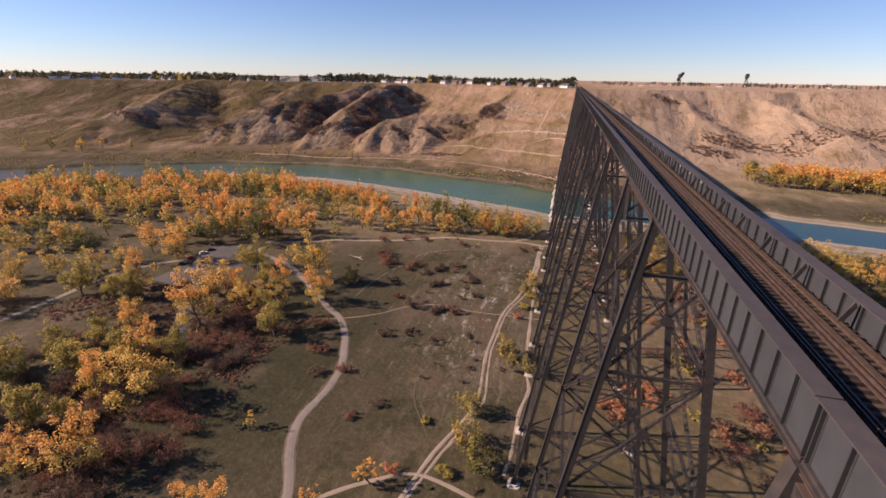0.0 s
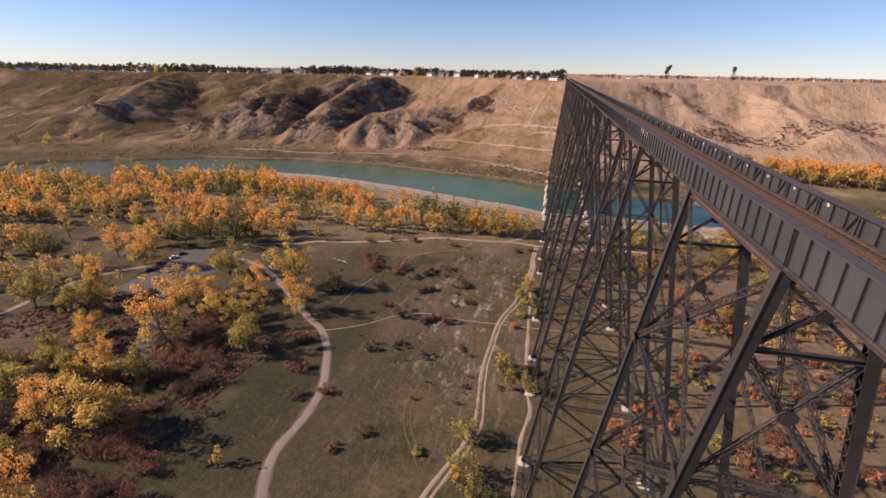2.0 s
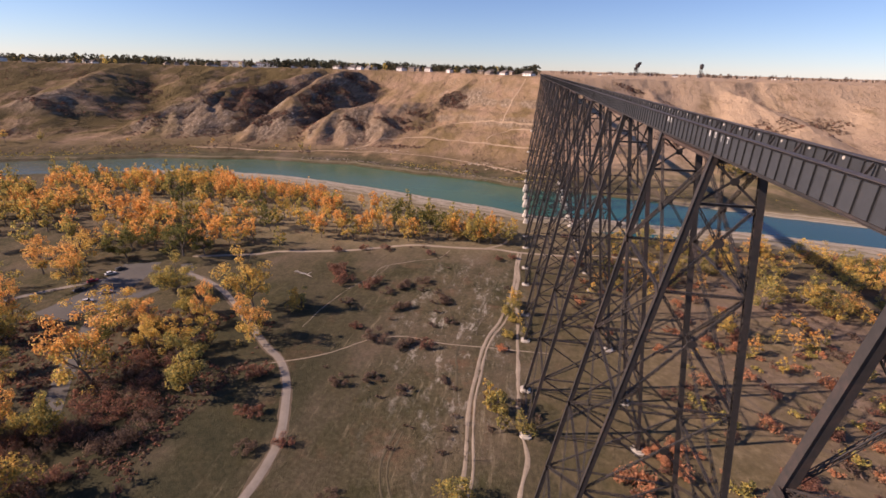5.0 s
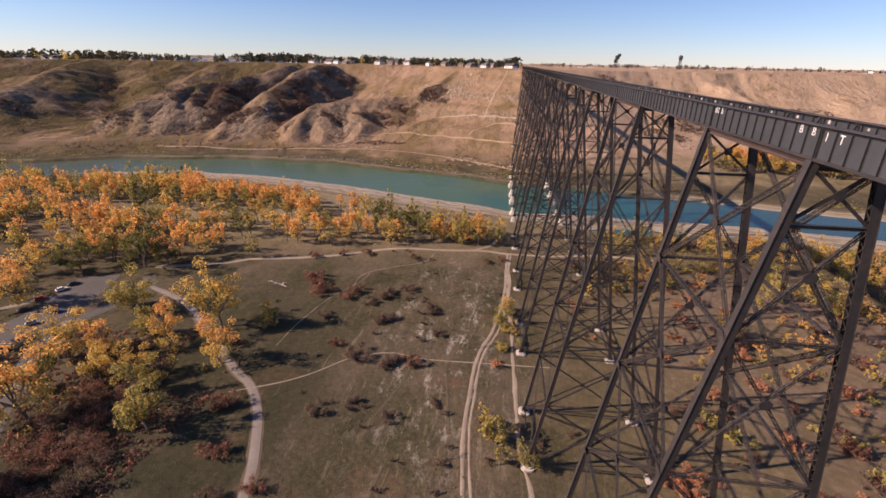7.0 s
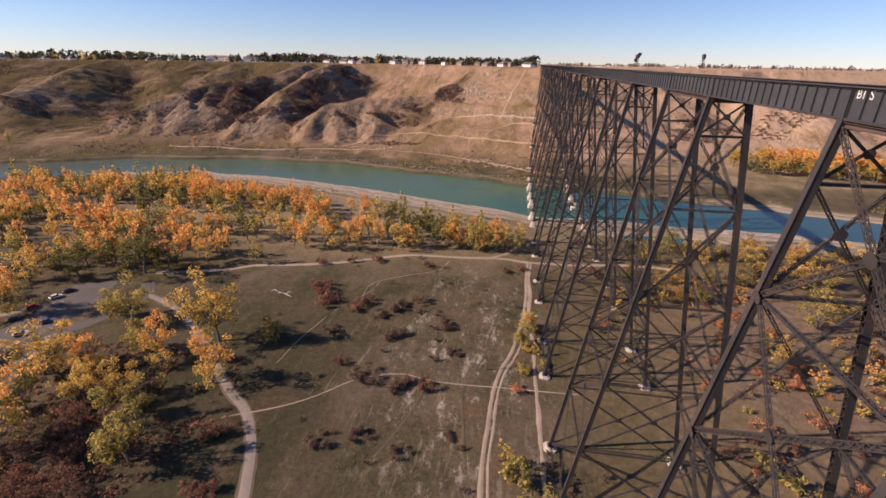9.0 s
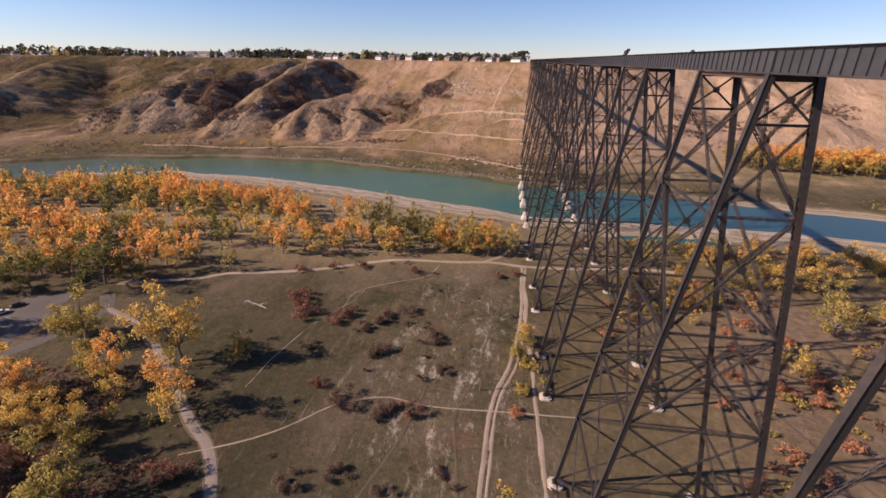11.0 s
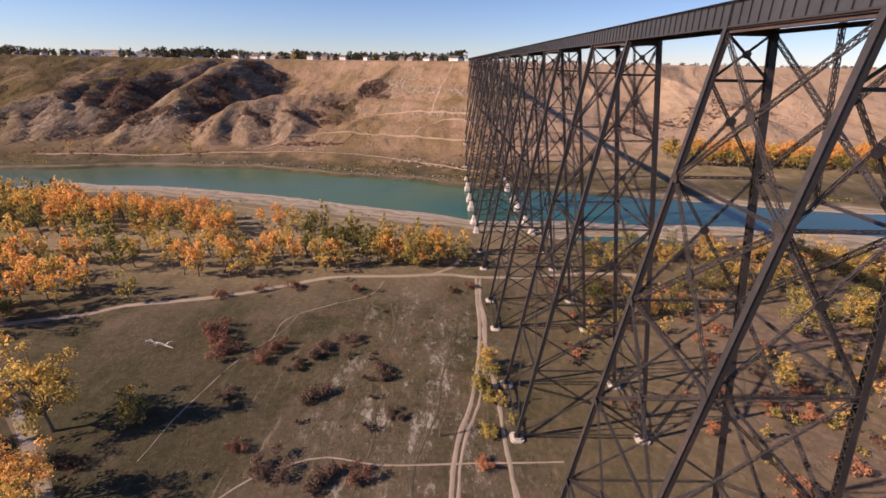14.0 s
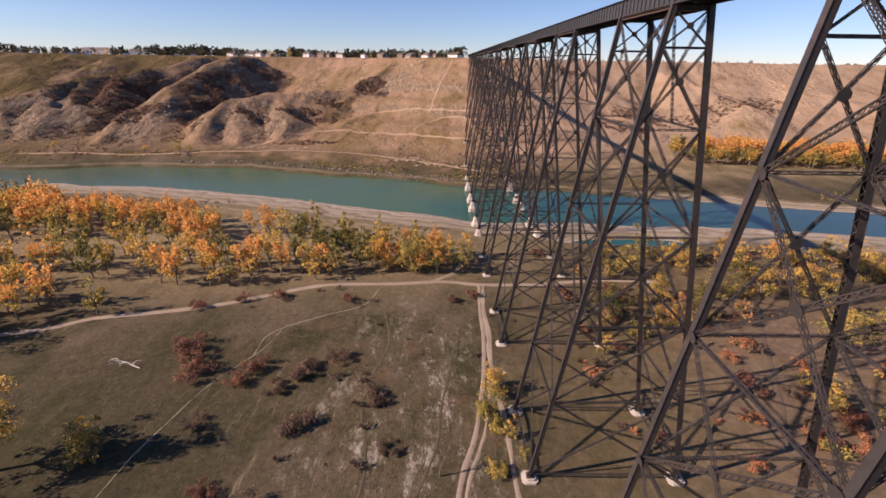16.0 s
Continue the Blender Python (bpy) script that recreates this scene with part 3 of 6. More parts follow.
def bar_mesh(kind, length, w, d, mat):
    """A steel member along +z. lace: two flanges with zigzag lacing; leg: cover plate, two webs, laced back; beam: plain built-up H."""
    key = (kind, round(length, 2), w, d)
    if key in cache:
        return cache[key]
    bm = bmesh.new()
    t = 0.04
    if kind == "beam":
        box(bm, -w / 2, w / 2, -d / 2, -d / 2 + t, 0, length)
        box(bm, -w / 2, w / 2, d / 2 - t, d / 2, 0, length)
        box(bm, -t / 2, t / 2, -d / 2 + t, d / 2 - t, 0, length)
    elif kind == "rod":
        box(bm, -w / 2, w / 2, -d / 2, d / 2, 0, length)
    elif kind == "lace":
        c, e = min(0.085, w * 0.2), min(0.07, d * 0.25)
        for sx in (-1, 1):
            for sy in (-1, 1):
                x0, y0 = sx * w / 2, sy * d / 2
                box(bm, min(x0, x0 - sx * c), max(x0, x0 - sx * c), min(y0, y0 - sy * 0.03), max(y0, y0 - sy * 0.03), 0, length)
                box(bm, min(x0, x0 - sx * 0.03), max(x0, x0 - sx * 0.03), min(y0 - sy * 0.031, y0 - sy * e), max(y0 - sy * 0.031, y0 - sy * e), 0, length)
        n = max(2, int(length / (w * 1.5)))
        for side in (-1, 1):
            lacing(bm, w / 2 - c * 0.6, side * (d / 2 - 0.035), length, n, 0, w > 0.4)
            lacing(bm, d / 2 - e * 0.6, side * (w / 2 - 0.035), length, max(2, int(length / (d * 2.8))), 1, False)
    else:
        box(bm, -w / 2, -w / 2 + t, -d / 2, d / 2, 0, length)
        box(bm, w / 2 - t, w / 2, -d / 2, d / 2, 0, length)
        box(bm, -w / 2 - 0.06, w / 2 + 0.06, -d / 2 - t, -d / 2 - 0.002, 0, length)
        lacing(bm, w / 2 - t, d / 2, length, max(2, int(length / (w * 1.05))), 0, False)
    me = bpy.data.meshes.new(kind)
    bm.to_mesh(me)
    bm.free()
    me.materials.append(mat)
    cache[key] = me
    return me


def place_bar(name, p, q, kind, w, d, parent, mat, out=(0, -1, 0)):
    """A member from p to q whose back (its -y side) faces out."""
    p, q = Vector(p), Vector(q)
    z = (q - p).normalized()
    y = -(Vector(out) - z * z.dot(Vector(out))).normalized()
    x = y.cross(z)
    m = Matrix((x, y, z)).transposed().to_4x4()
    m.translation = p
    return mesh_part(name, bar_mesh(kind, (q - p).length, w, d, mat), parent, m)


def gusset_mesh(r):
    key = ("gusset", r)
    if key not in cache:
        bm = bmesh.new()
        ring = [(math.cos(a) * r, math.sin(a) * r * 0.85) for a in [math.radians(22.5 + 45 * k) for k in range(8)]]
        top = [bm.verts.new((x, y, 0.03)) for x, y in ring]
        low = [bm.verts.new((x, y, -0.03)) for x, y in ring]
        bm.faces.new(top)
        bm.faces.new(list(reversed(low)))
        for k in range(8):
            bm.faces.new((low[k], low[(k + 1) % 8], top[(k + 1) % 8], top[k]))
        me = bpy.data.meshes.new("gusset")
        bm.to_mesh(me)
        bm.free()
        me.materials.append(M_STEEL)
        cache[key] = me
    return cache[key]


def gusset(p, normal, r, parent):
    m = Vector(normal).to_track_quat("Z", "Y").to_matrix().to_4x4()
    m.translation = p
    return mesh_part("gusset_plate", gusset_mesh(r), parent, m)


def tower(base, laced=True):
    """Four battered legs braced on all sides, standing on base; its first bent is at y = 0, its second SPAN_T on."""
    root = new("trestle_tower")
    tagged(root, "tall dark steel trestle tower with laced legs and crossed bracing", "bridge tower", "towers of the viaduct")
    lace = "lace" if laced else "rod"
    levels = [TOP] + [z for z in LEVELS if z > base + 6] + [base]
    lw = lambda a: a * 1.15 if laced else a * 0.9

    def nx_(z):
        return -(TOP - z) * BATTER

    def fx(z):
        return GAUGE + (TOP - z) * BATTER

    for y in (0, SPAN_T):
        for side, fn in ((-1, nx_), (1, fx)):
            place_bar("leg", (fn(base), y, base), (fn(TOP), y, TOP), "leg" if laced else "rod", 0.62, 0.78, root, M_STEEL, (side, 0, 0))
            g = mesh_part("shoe", shoe_mesh(), root, Matrix.Translation((fn(base), y, base)))
        # bent bracing, across the track
        sub = [TOP - 0.5, TOP - 5.6] + levels[1:]
        place_bar("cap_beam", (nx_(TOP), y, TOP - 0.45), (fx(TOP), y, TOP - 0.45), "beam", 0.5, 0.7, root, M_STEEL, (0, 0, 1))
        for a, b in zip(sub, sub[1:]):
            zb = b + (0.5 if b == base else 0)
            place_bar("bent_strut", (nx_(zb), y, zb), (fx(zb), y, zb), lace if zb < TOP - 8 else "beam", 0.34, 0.34, root, M_STEEL, (0, 0, 1))
            big = a - b > 8
            wd = (0.36, 0.3) if big else (0.24, 0.24)
            place_bar("bent_diagonal", (nx_(a), y - 0.1, a), (fx(zb), y - 0.1, zb), lace if big else "beam", *wd, root, M_STEEL, (0, -1, 0))
            place_bar("bent_diagonal", (fx(a), y + 0.1, a), (nx_(zb), y + 0.1, zb), lace if big else "beam", *wd, root, M_STEEL, (0, -1, 0))
            wa, wb_ = fx(a) - nx_(a), fx(zb) - nx_(zb)
            zc = a - (a - zb) * wa / (wa + wb_)
            gusset((GAUGE / 2, y - 0.32, zc), (0, -1, 0), 0.7 if big else 0.55, root)
    # bracing along the track
    for side, fn in ((-1, nx_), (1, fx)):
        out = (side, 0, -BATTER)
        for a, b in zip(levels, levels[1:]):
            a2 = a - (0.6 if a == TOP else 0)
            b2 = b + (0.6 if b == base else 0)
            place_bar("side_diagonal", (fn(a2), 0, a2), (fn(b2), SPAN_T, b2), lace, lw(0.52), 0.32, root, M_STEEL, out)
            place_bar("side_diagonal", (fn(a2) + 0.02, SPAN_T, a2), (fn(b2) + 0.02, 0, b2), lace, lw(0.52), 0.32, root, M_STEEL, out)
            place_bar("side_strut", (fn(b2), 0, b2), (fn(b2), SPAN_T, b2), lace, lw(0.42), 0.26, root, M_STEEL, (0, 0, 1))
            zc = (a2 + b2) / 2
            gusset((fn(zc) + side * 0.24, SPAN_T / 2, zc), out, 0.8, root)
            for y in (0, SPAN_T):
                gusset((fn(b2) + side * 0.46, y + (0.5 if y == 0 else -0.5), b2), out, 0.8, root)
        place_bar("top_strut", (fn(TOP), 0, TOP - 0.35), (fn(TOP), SPAN_T, TOP - 0.35), "beam", 0.55, 0.45, root, M_RUST if side < 0 else M_STEEL, (0, 0, 1))
    place_bar("hanger", (fx(TOP) - 0.4, SPAN_T / 2, TOP), (fx(LEVELS[0]), SPAN_T / 2, LEVELS[0] if base < 60 else base + 4), lace, lw(0.5), 0.3, root, M_STEEL, (1, 0, 0))
    return root


def shoe_mesh():
    if "shoe" not in cache:
        bm = bmesh.new()
        box(bm, -0.75, 0.75, -0.75, 0.75, -0.06, 0.12)
        box(bm, -0.55, 0.55, -0.08, 0.08, 0.121, 1.1)
        box(bm, -0.08, 0.08, -0.55, 0.55, 0.122, 1.1)
        me = bpy.data.meshes.new("shoe")
        bm.to_mesh(me)
        bm.free()
        me.materials.append(M_STEEL)
        cache["shoe"] = me
    return cache["shoe"]


def pedestal(x, y, z_top, tall):
    """A stepped concrete footing, with a tapered shaft where it stands in the river."""
    bm = bmesh.new()
    if tall:
        z0 = min(height(x, y), WATER) - 1.0 - z_top
        prof = ((2.5, z0), (2.4, -4.2), (1.6, -2.6), (1.45, -1.6), (1.0, -0.12), (0.95, -0.06))
    else:
        z0 = height(x, y) - 0.8 - z_top
        prof = ((1.75, z0), (1.7, -0.45), (1.2, -0.4), (1.15, -0.06))
    rings = [[bm.verts.new((sx * r, sy * r, z)) for sx, sy in ((-1, -0.6), (-0.6, -1), (0.6, -1), (1, -0.6), (1, 0.6), (0.6, 1), (-0.6, 1), (-1, 0.6))] for r, z in prof]
    for a, b in zip(rings, rings[1:]):
        for k in range(8):
            bm.faces.new((a[k], a[(k + 1) % 8], b[(k + 1) % 8], b[k]))
    bm.faces.new(rings[-1])
    ob = part("concrete_pedestal", bm, M_CONC, None)
    ob.location = (x, y, z_top)
    tagged(ob, "stepped pale concrete pier under a tower leg" if tall else "low pale concrete footing under a tower leg", "bridge pier", "footings of the viaduct")
    return ob


END = 640.0
first = {}
for k in range(-4, 13):
    y0 = k * PITCH
    mid_y = y0 + SPAN_T / 2
    zs = [height(s, y0 + e) for e in (0, SPAN_T) for s in (-8, 12)]
    zg = max(zs)
    if zg < 5:
        base = 1.2 if min(zs) > -2.2 else 3.2
    else:
        base = math.floor(min(zs) * 2) / 2 + 1.0
    if base > TOP - 5 or mid_y > END:
        continue
    laced = -2 < k < 5
    key = (base, laced)
    if key not in first:
        first[key] = tower(base, laced)
        first[key].location = (0, y0, 0)
    else:
        copy_thing(first[key], Matrix.Translation((0, y0, 0)))
    for y in (y0, y0 + SPAN_T):
        for x in (-(TOP - base) * BATTER, GAUGE + (TOP - base) * BATTER):
            if height(x, y) < base + 0.3:
                pedestal(x, y, base, min(zs) < -2.2)

GIRDER_H = 2.75


def girder_span(y0, length, x, outer, near):
    """One plate girder: web, flanges, angle stiffeners; outer is the sign of its outside."""
    root = new("plate_girder")
    tagged(root, "riveted grey plate girder with upright stiffeners and rust-brown flanges", "bridge girder", "girders of the viaduct")
    root.location = (x, y0, TOP)
    L = length - 0.05
    bm = bmesh.new()
    box(bm, -0.02, 0.02, 0.05, L, 0.06, GIRDER_H - 0.06)
    part("web", bm, M_WEB, root)
    bm = bmesh.new()
    box(bm, -0.4, 0.4, 0.05, L, GIRDER_H - 0.06, GIRDER_H)
    box(bm, 0.021, 0.16, 0.05, L, GIRDER_H - 0.22, GIRDER_H - 0.062)
    box(bm, -0.16, -0.021, 0.05, L, GIRDER_H - 0.22, GIRDER_H - 0.062)
    part("top_flange", bm, M_FLANGE, root)
    bm = bmesh.new()
    box(bm, -0.3, 0.3, 0.05, L, 0, 0.06)
    box(bm, 0.021, 0.16, 0.05, L, 0.062, 0.22)
    box(bm, -0.16, -0.021, 0.05, L, 0.062, 0.22)
    part("bottom_flange", bm, M_STEEL, root)
    n = round(L / 1.69)
    key = "stiff"
    if key not in cache:
        bm = bmesh.new()
        for s in (-1, 1):
            box(bm, s * 0.022 if s > 0 else -0.17, 0.17 if s > 0 else -0.022, -0.02, 0.02, 0.222, GIRDER_H - 0.222)
            box(bm, s * 0.022 if s > 0 else -0.034, 0.034 if s > 0 else -0.022, -0.11, 0.11, 0.223, GIRDER_H - 0.223)
        me = bpy.data.meshes.new("stiffener")
        bm.to_mesh(me)
        bm.free()
        me.materials.append(M_STIFF)
        cache[key] = me
    if near:
        for i in range(n + 1):
            mesh_part("stiffener", cache[key], root, Matrix.Translation((0, 0.12 + (L - 0.24) * i / n, 0)))
    else:
        bm = bmesh.new()
        for i in range(n + 1):
            y = 0.12 + (L - 0.24) * i / n
            box(bm, -0.17, -0.022, y - 0.03, y + 0.03, 0.222, GIRDER_H - 0.222)
            box(bm, 0.022, 0.17, y - 0.03, y + 0.03, 0.222, GIRDER_H - 0.222)
        tagged(part("stiffener_run", bm, M_STIFF, root), kind="stuff")
    return root


spans = []
for k in range(-4, 14):
    y0 = k * PITCH
    if y0 > END:
        break
    spans.append((y0, SPAN_T))
    spans.append((y0 + SPAN_T, SPAN_G))
for y0, ln in spans:
    for x, outer in ((0.0, -1), (GAUGE, 1)):
        g = girder_span(y0, ln, x, outer, -101 <= y0 < 120)
        # knee braces inside the far girder
        if outer > 0 and -101 <= y0 < 330:
            for i in range(math.ceil((y0 + 71.7) / 5.04), math.ceil((y0 + ln + 71.7) / 5.04)):
                bm = bmesh.new()
                yy = min(max(5.04 * i - 71.7 - y0, 0.3), ln - 0.3)
                v = [bm.verts.new((-0.18 - a, yy + s, b)) for s in (-0.06, 0.06) for a, b in ((0.5, 1.2), (0.78, 1.2), (0.14, GIRDER_H - 0.14), (0, GIRDER_H - 0.4))]
                bm.faces.new(v[:4])
                bm.faces.new(list(reversed(v[4:])))
                for q in range(4):
                    bm.faces.new((v[q], v[4 + q], v[4 + (q + 1) % 4], v[(q + 1) % 4]))
                part("knee_brace", bm, M_STEEL, g)
Y_START, Y_END = spans[0][0], spans[-1][0] + spans[-1][1]

# floor system, track
track = new("railway_track")
tagged(track, "single railway track on timber ties between the girders", "railway track")
bm = bmesh.new()
box(bm, 0.17, GAUGE - 0.17, -0.18, 0.18, TOP + 0.3, TOP + 0.95)
beam = part("floor_beam", bm, M_STEEL, track)
y = Y_START
beam.location = (0, y, 0)
y += 5.04
while y < Y_END:
    mesh_part("floor_beam", beam.data, track, Matrix.Translation((0, y, 0)))
    y += 5.04
for x in (1.75, 3.45):
    bm = bmesh.new()
    box(bm, x - 0.2, x + 0.2, Y_START, Y_END, TOP + 0.951, TOP + 1.2)
    part("stringer", bm, M_STEEL, track)
TIE_Z = TOP + 1.2
for x in (1.88, 3.32):
    bm = bmesh.new()
    box(bm, x - 0.07, x + 0.07, Y_START, Y_END, TIE_Z + 0.2, TIE_Z + 0.22)
    box(bm, x - 0.012, x + 0.012, Y_START, Y_END, TIE_Z + 0.22, TIE_Z + 0.33)
    box(bm, x - 0.037, x + 0.037, Y_START, Y_END, TIE_Z + 0.33, TIE_Z + 0.37)
    part("rail", bm, M_RAIL, track)
for x in (2.15, 3.05):
    bm = bmesh.new()
    box(bm, x - 0.05, x + 0.05, Y_START, Y_END, TIE_Z + 0.2, TIE_Z + 0.31)
    part("guard_rail", bm, M_RAIL, track)
for x, w in ((1.22, 0.1), (3.68, 0.15), (4.45, 0.15)):
    bm = bmesh.new()
    box(bm, x - w, x + w, Y_START, Y_END, TIE_Z + 0.202, TIE_Z + 0.34)
    part("timber_guard", bm, M_PLANK, track, "long brown timber guard beam")
bm = bmesh.new()
box(bm, -2.0, 2.0, -0.12, 0.12, 0.001, 0.2)
tie_me = bpy.data.meshes.new("tie")
bm.to_mesh(tie_me)
bm.free()
tie_me.materials.append(M_TIE)
bm = bmesh.new()
count = 0
y = Y_START + 0.3
while y < Y_END - 0.3:
    if -84 < y < 60 and count < 300:
        mesh_part("tie", tie_me, track, Matrix.Translation((2.9 + 0.04 * math.sin(y * 7.3), y, TIE_Z)))
        count += 1
    else:
        box(bm, 0.9, 4.9, y - 0.12, y + 0.12, TIE_Z + 0.001, TIE_Z + 0.2)
    y += 0.5
tagged(part("tie_run", bm, M_TIE, track), kind="stuff")

# ---- trails, road, car park ----
def spline(pts, step=3.0):
    p = [Vector((*a, 0)) for a in pts]
    p = [p[0] * 2 - p[1]] + p + [p[-1] * 2 - p[-2]]
    out = []
    for i in range(1, len(p) - 2):
        n = max(2, int((p[i + 1] - p[i]).length / step))
        for k in range(n):
            t = k / n
            out.append(0.5 * ((2 * p[i]) + (p[i + 1] - p[i - 1]) * t + (2 * p[i - 1] - 5 * p[i] + 4 * p[i + 1] - p[i + 2]) * t * t + (3 * p[i] - p[i - 1] - 3 * p[i + 1] + p[i + 2]) * t ** 3))
    out.append(p[-2])
    return out


def trail(name, pts, width, mat, label, lift=0.09, ragged=0.25):
    line = spline(pts)
    bm = bmesh.new()
    rows = []
    for i, q in enumerate(line):
        d = (line[min(i + 1, len(line) - 1)] - line[max(i - 1, 0)]).normalized()
        s = Vector((-d.y, d.x, 0))
        w = width / 2 * (1 + ragged * noise.noise(q * 0.15))
        q = q + s * ragged * 1.2 * noise.noise(q * 0.06 + Vector((5, 0, 0)))
        row = []
        for e in (-1, -0.33, 0.33, 1):
            v = q + s * w * e * (1 + (ragged * noise.noise(q * 0.5 + Vector((e * 9, 0, 0))) if abs(e) == 1 else 0))
            row.append(bm.verts.new((v.x, v.y, gheight(v.x, v.y) + lift - (0.06 if abs(e) == 1 else 0))))
        rows.append(row)
    for a, b in zip(rows, rows[1:]):
        for k in range(3):
            bm.faces.new((a[k], a[k + 1], b[k + 1], b[k]))
    ob = part(name, bm, mat, None)
    return tagged(ob, label, "path" if "road" not in name else "road", kind="structure")


M_FAINT = material("worn_grass_track", [(0.3, (0.05, 0.042, 0.024)), (0.6, (0.1, 0.083, 0.052)), (0.8, (0.2, 0.17, 0.12))], 0.7, 0.95, 0.0, 0.2, 8.0, coarse=0.2)
M_SLOPE = material("tan_slope_trail", [(0.3, (0.24, 0.175, 0.115)), (0.6, (0.36, 0.265, 0.18)), (0.8, (0.46, 0.35, 0.245))], 0.4, 0.95, coarse=0.08)
PAVED = ((-30, -260), (-48, -140), (-62, -60), (-66, -32), (-69, -19), (-77, -5), (-81, 7), (-80, 20), (-81, 35), (-87, 51), (-92, 61), (-99, 70), (-107, 76), (-118, 86), (-147, 112), (-163, 122), (-178, 128))
trail("pavement", PAVED, 2.5, M_PAVED, "worn grey asphalt footpath through dry grass", ragged=0.05)
trail("pavement_verge", PAVED, 4.0, M_VERGE, "dusty trodden verge along a footpath", 0.05, 0.3)
DIRT = ((-80, -230), (-62, -110), (-48, -40), (-40, -11), (-37, 3), (-29, 29), (-30, 55), (-30, 72), (-28, 97), (-23, 116), (-19, 143), (-18, 169), (-17, 194))
trail("dirt_track", DIRT, 1.2, M_PATH, "pale dirt track with worn wheel ruts")
trail("dirt_track", [(x + 1.9 + 0.4 * math.sin(y / 17), y) for x, y in DIRT], 0.8, M_PATH, "thin second rut of a dirt track", ragged=0.6)
trail("footworn_trail", ((-16, 2), (-15, 12), (-14, 30), (-12, 42), (-15, 56), (-15, 76), (-16, 96), (-16, 120), (-17, 135), (-17, 160), (-16, 189)), 1.1, M_PATH, "thin bleached trail beside the tower footings", ragged=0.7)
trail("gravel_trail", ((-190, 148), (-161, 157), (-149, 164), (-128, 169), (-110, 175), (-92, 184), (-76, 191), (-50, 193), (-30, 195), (-17, 193), (6, 193), (33, 198), (60, 196)), 2.6, M_PATH, "pale gravel trail along the cottonwoods")
trail("gravel_trail", ((-36, 195), (-30, 200), (-25, 207), (-21, 222)), 1.8, M_PATH, "pale gravel spur trail towards the river")
trail("footworn_trail", ((-104, 66), (-92, 72), (-81, 80), (-73, 88), (-66, 92), (-58, 94), (-47, 92), (-35, 92), (-24, 93), (-3, 94)), 0.5, M_PATH, "thin bleached foot trail across the meadow", ragged=0.5)
trail("footworn_trail", ((-101, 92), (-99, 109), (-95, 127), (-86, 148), (-84, 158)), 0.35, M_PATH, "faint foot trail in dry grass", ragged=0.7)
trail("footworn_trail", ((-88, 144), (-87, 156), (-75, 166), (-60, 175), (-56, 188)), 0.4, M_PATH, "faint foot trail in dry grass", ragged=0.7)
trail("dirt_track", ((-70, -26), (-58, -15), (-51, -10), (-39, -4), (-22, -8), (-4, -14)), 1.3, M_PATH, "pale dirt track forking off the main track", ragged=0.4)
TRACK = ((-50, 45), (-51, 34), (-47, 22), (-40, 10))
trail("tyre_track", TRACK, 0.6, M_FAINT, "faint tyre track in dry grass", 0.06, 0.8)
trail("tyre_track", [(x + 2.0, y + 0.4) for x, y in TRACK], 0.6, M_FAINT, "faint tyre track in dry grass", 0.06, 0.8)
trail("tyre_track", ((-58, 60), (-52, 78), (-48, 100), (-52, 125), (-48, 150), (-52, 172)), 0.7, M_FAINT, "faint tyre track in dry grass", 0.06, 0.9)
trail("tyre_track", ((-34, 60), (-38, 85), (-33, 110), (-30, 135), (-26, 160)), 0.8, M_FAINT, "faint tyre track in dry grass", 0.06, 0.9)
trail("road", ((-150, 30), (-165, 50), (-183, 78), (-188, 92), (-182, 107), (-178, 126), (-186, 138)), 5.5, M_ASPHALT, "narrow grey asphalt park road", ragged=0.02)
trail("road", ((-245, -10), (-238, 26), (-236, 49), (-236, 72), (-232, 88), (-218, 104), (-206, 116)), 3.0, M_PAVED, "pale narrow park road among trees", ragged=0.04)
trail("road", ((86, 180), (70, 150), (57, 124), (50, 111), (54, 92), (60, 76), (68, 62), (100, 52), (150, 44)), 1.5, M_VERGE, "pale gravel road under the viaduct", ragged=0.1)
trail("car_park", ((-203, 78), (-201, 92), (-201, 108), (-204, 124), (-208, 134)), 17.0, M_ASPHALT, "grey asphalt car park among trees", 0.07, 0.05)
trail("hill_trail", ((6, 452), (-6, 457), (-59, 480), (-107, 501), (-150, 517), (-188, 501), (-216, 464)), 2.6, M_SLOPE, "pale dirt trail along a bench of the slope", 0.35, 0.4)
trail("hill_trail", ((6, 390), (-8, 394), (-49, 417), (-97, 437), (-148, 450), (-200, 455), (-276, 448), (-338, 440), (-400, 432)), 2.2, M_SLOPE, "pale dirt trail above the river bank", 0.3, 0.4)
trail("hill_trail", ((8, 506), (-7, 512), (-44, 532), (-102, 565), (-126, 558)), 2.0, M_SLOPE, "pale dirt trail across the slope", 0.35, 0.5)
trail("hill_trail", ((-60, 487), (-37, 513), (-6, 505)), 2.0, M_SLOPE, "pale dirt trail linking two benches", 0.35, 0.5)
trail("hill_trail", ((-44, 532), (-38, 570), (-26, 610), (-20, 640)), 1.8, M_SLOPE, "faint dirt trail climbing the slope", 0.35, 0.5)
trail("hill_trail", ((330, 760), (352, 700), (330, 640), (300, 600)), 2.2, M_SLOPE, "pale dirt trail curving down a grassy slope", 0.35, 0.4)


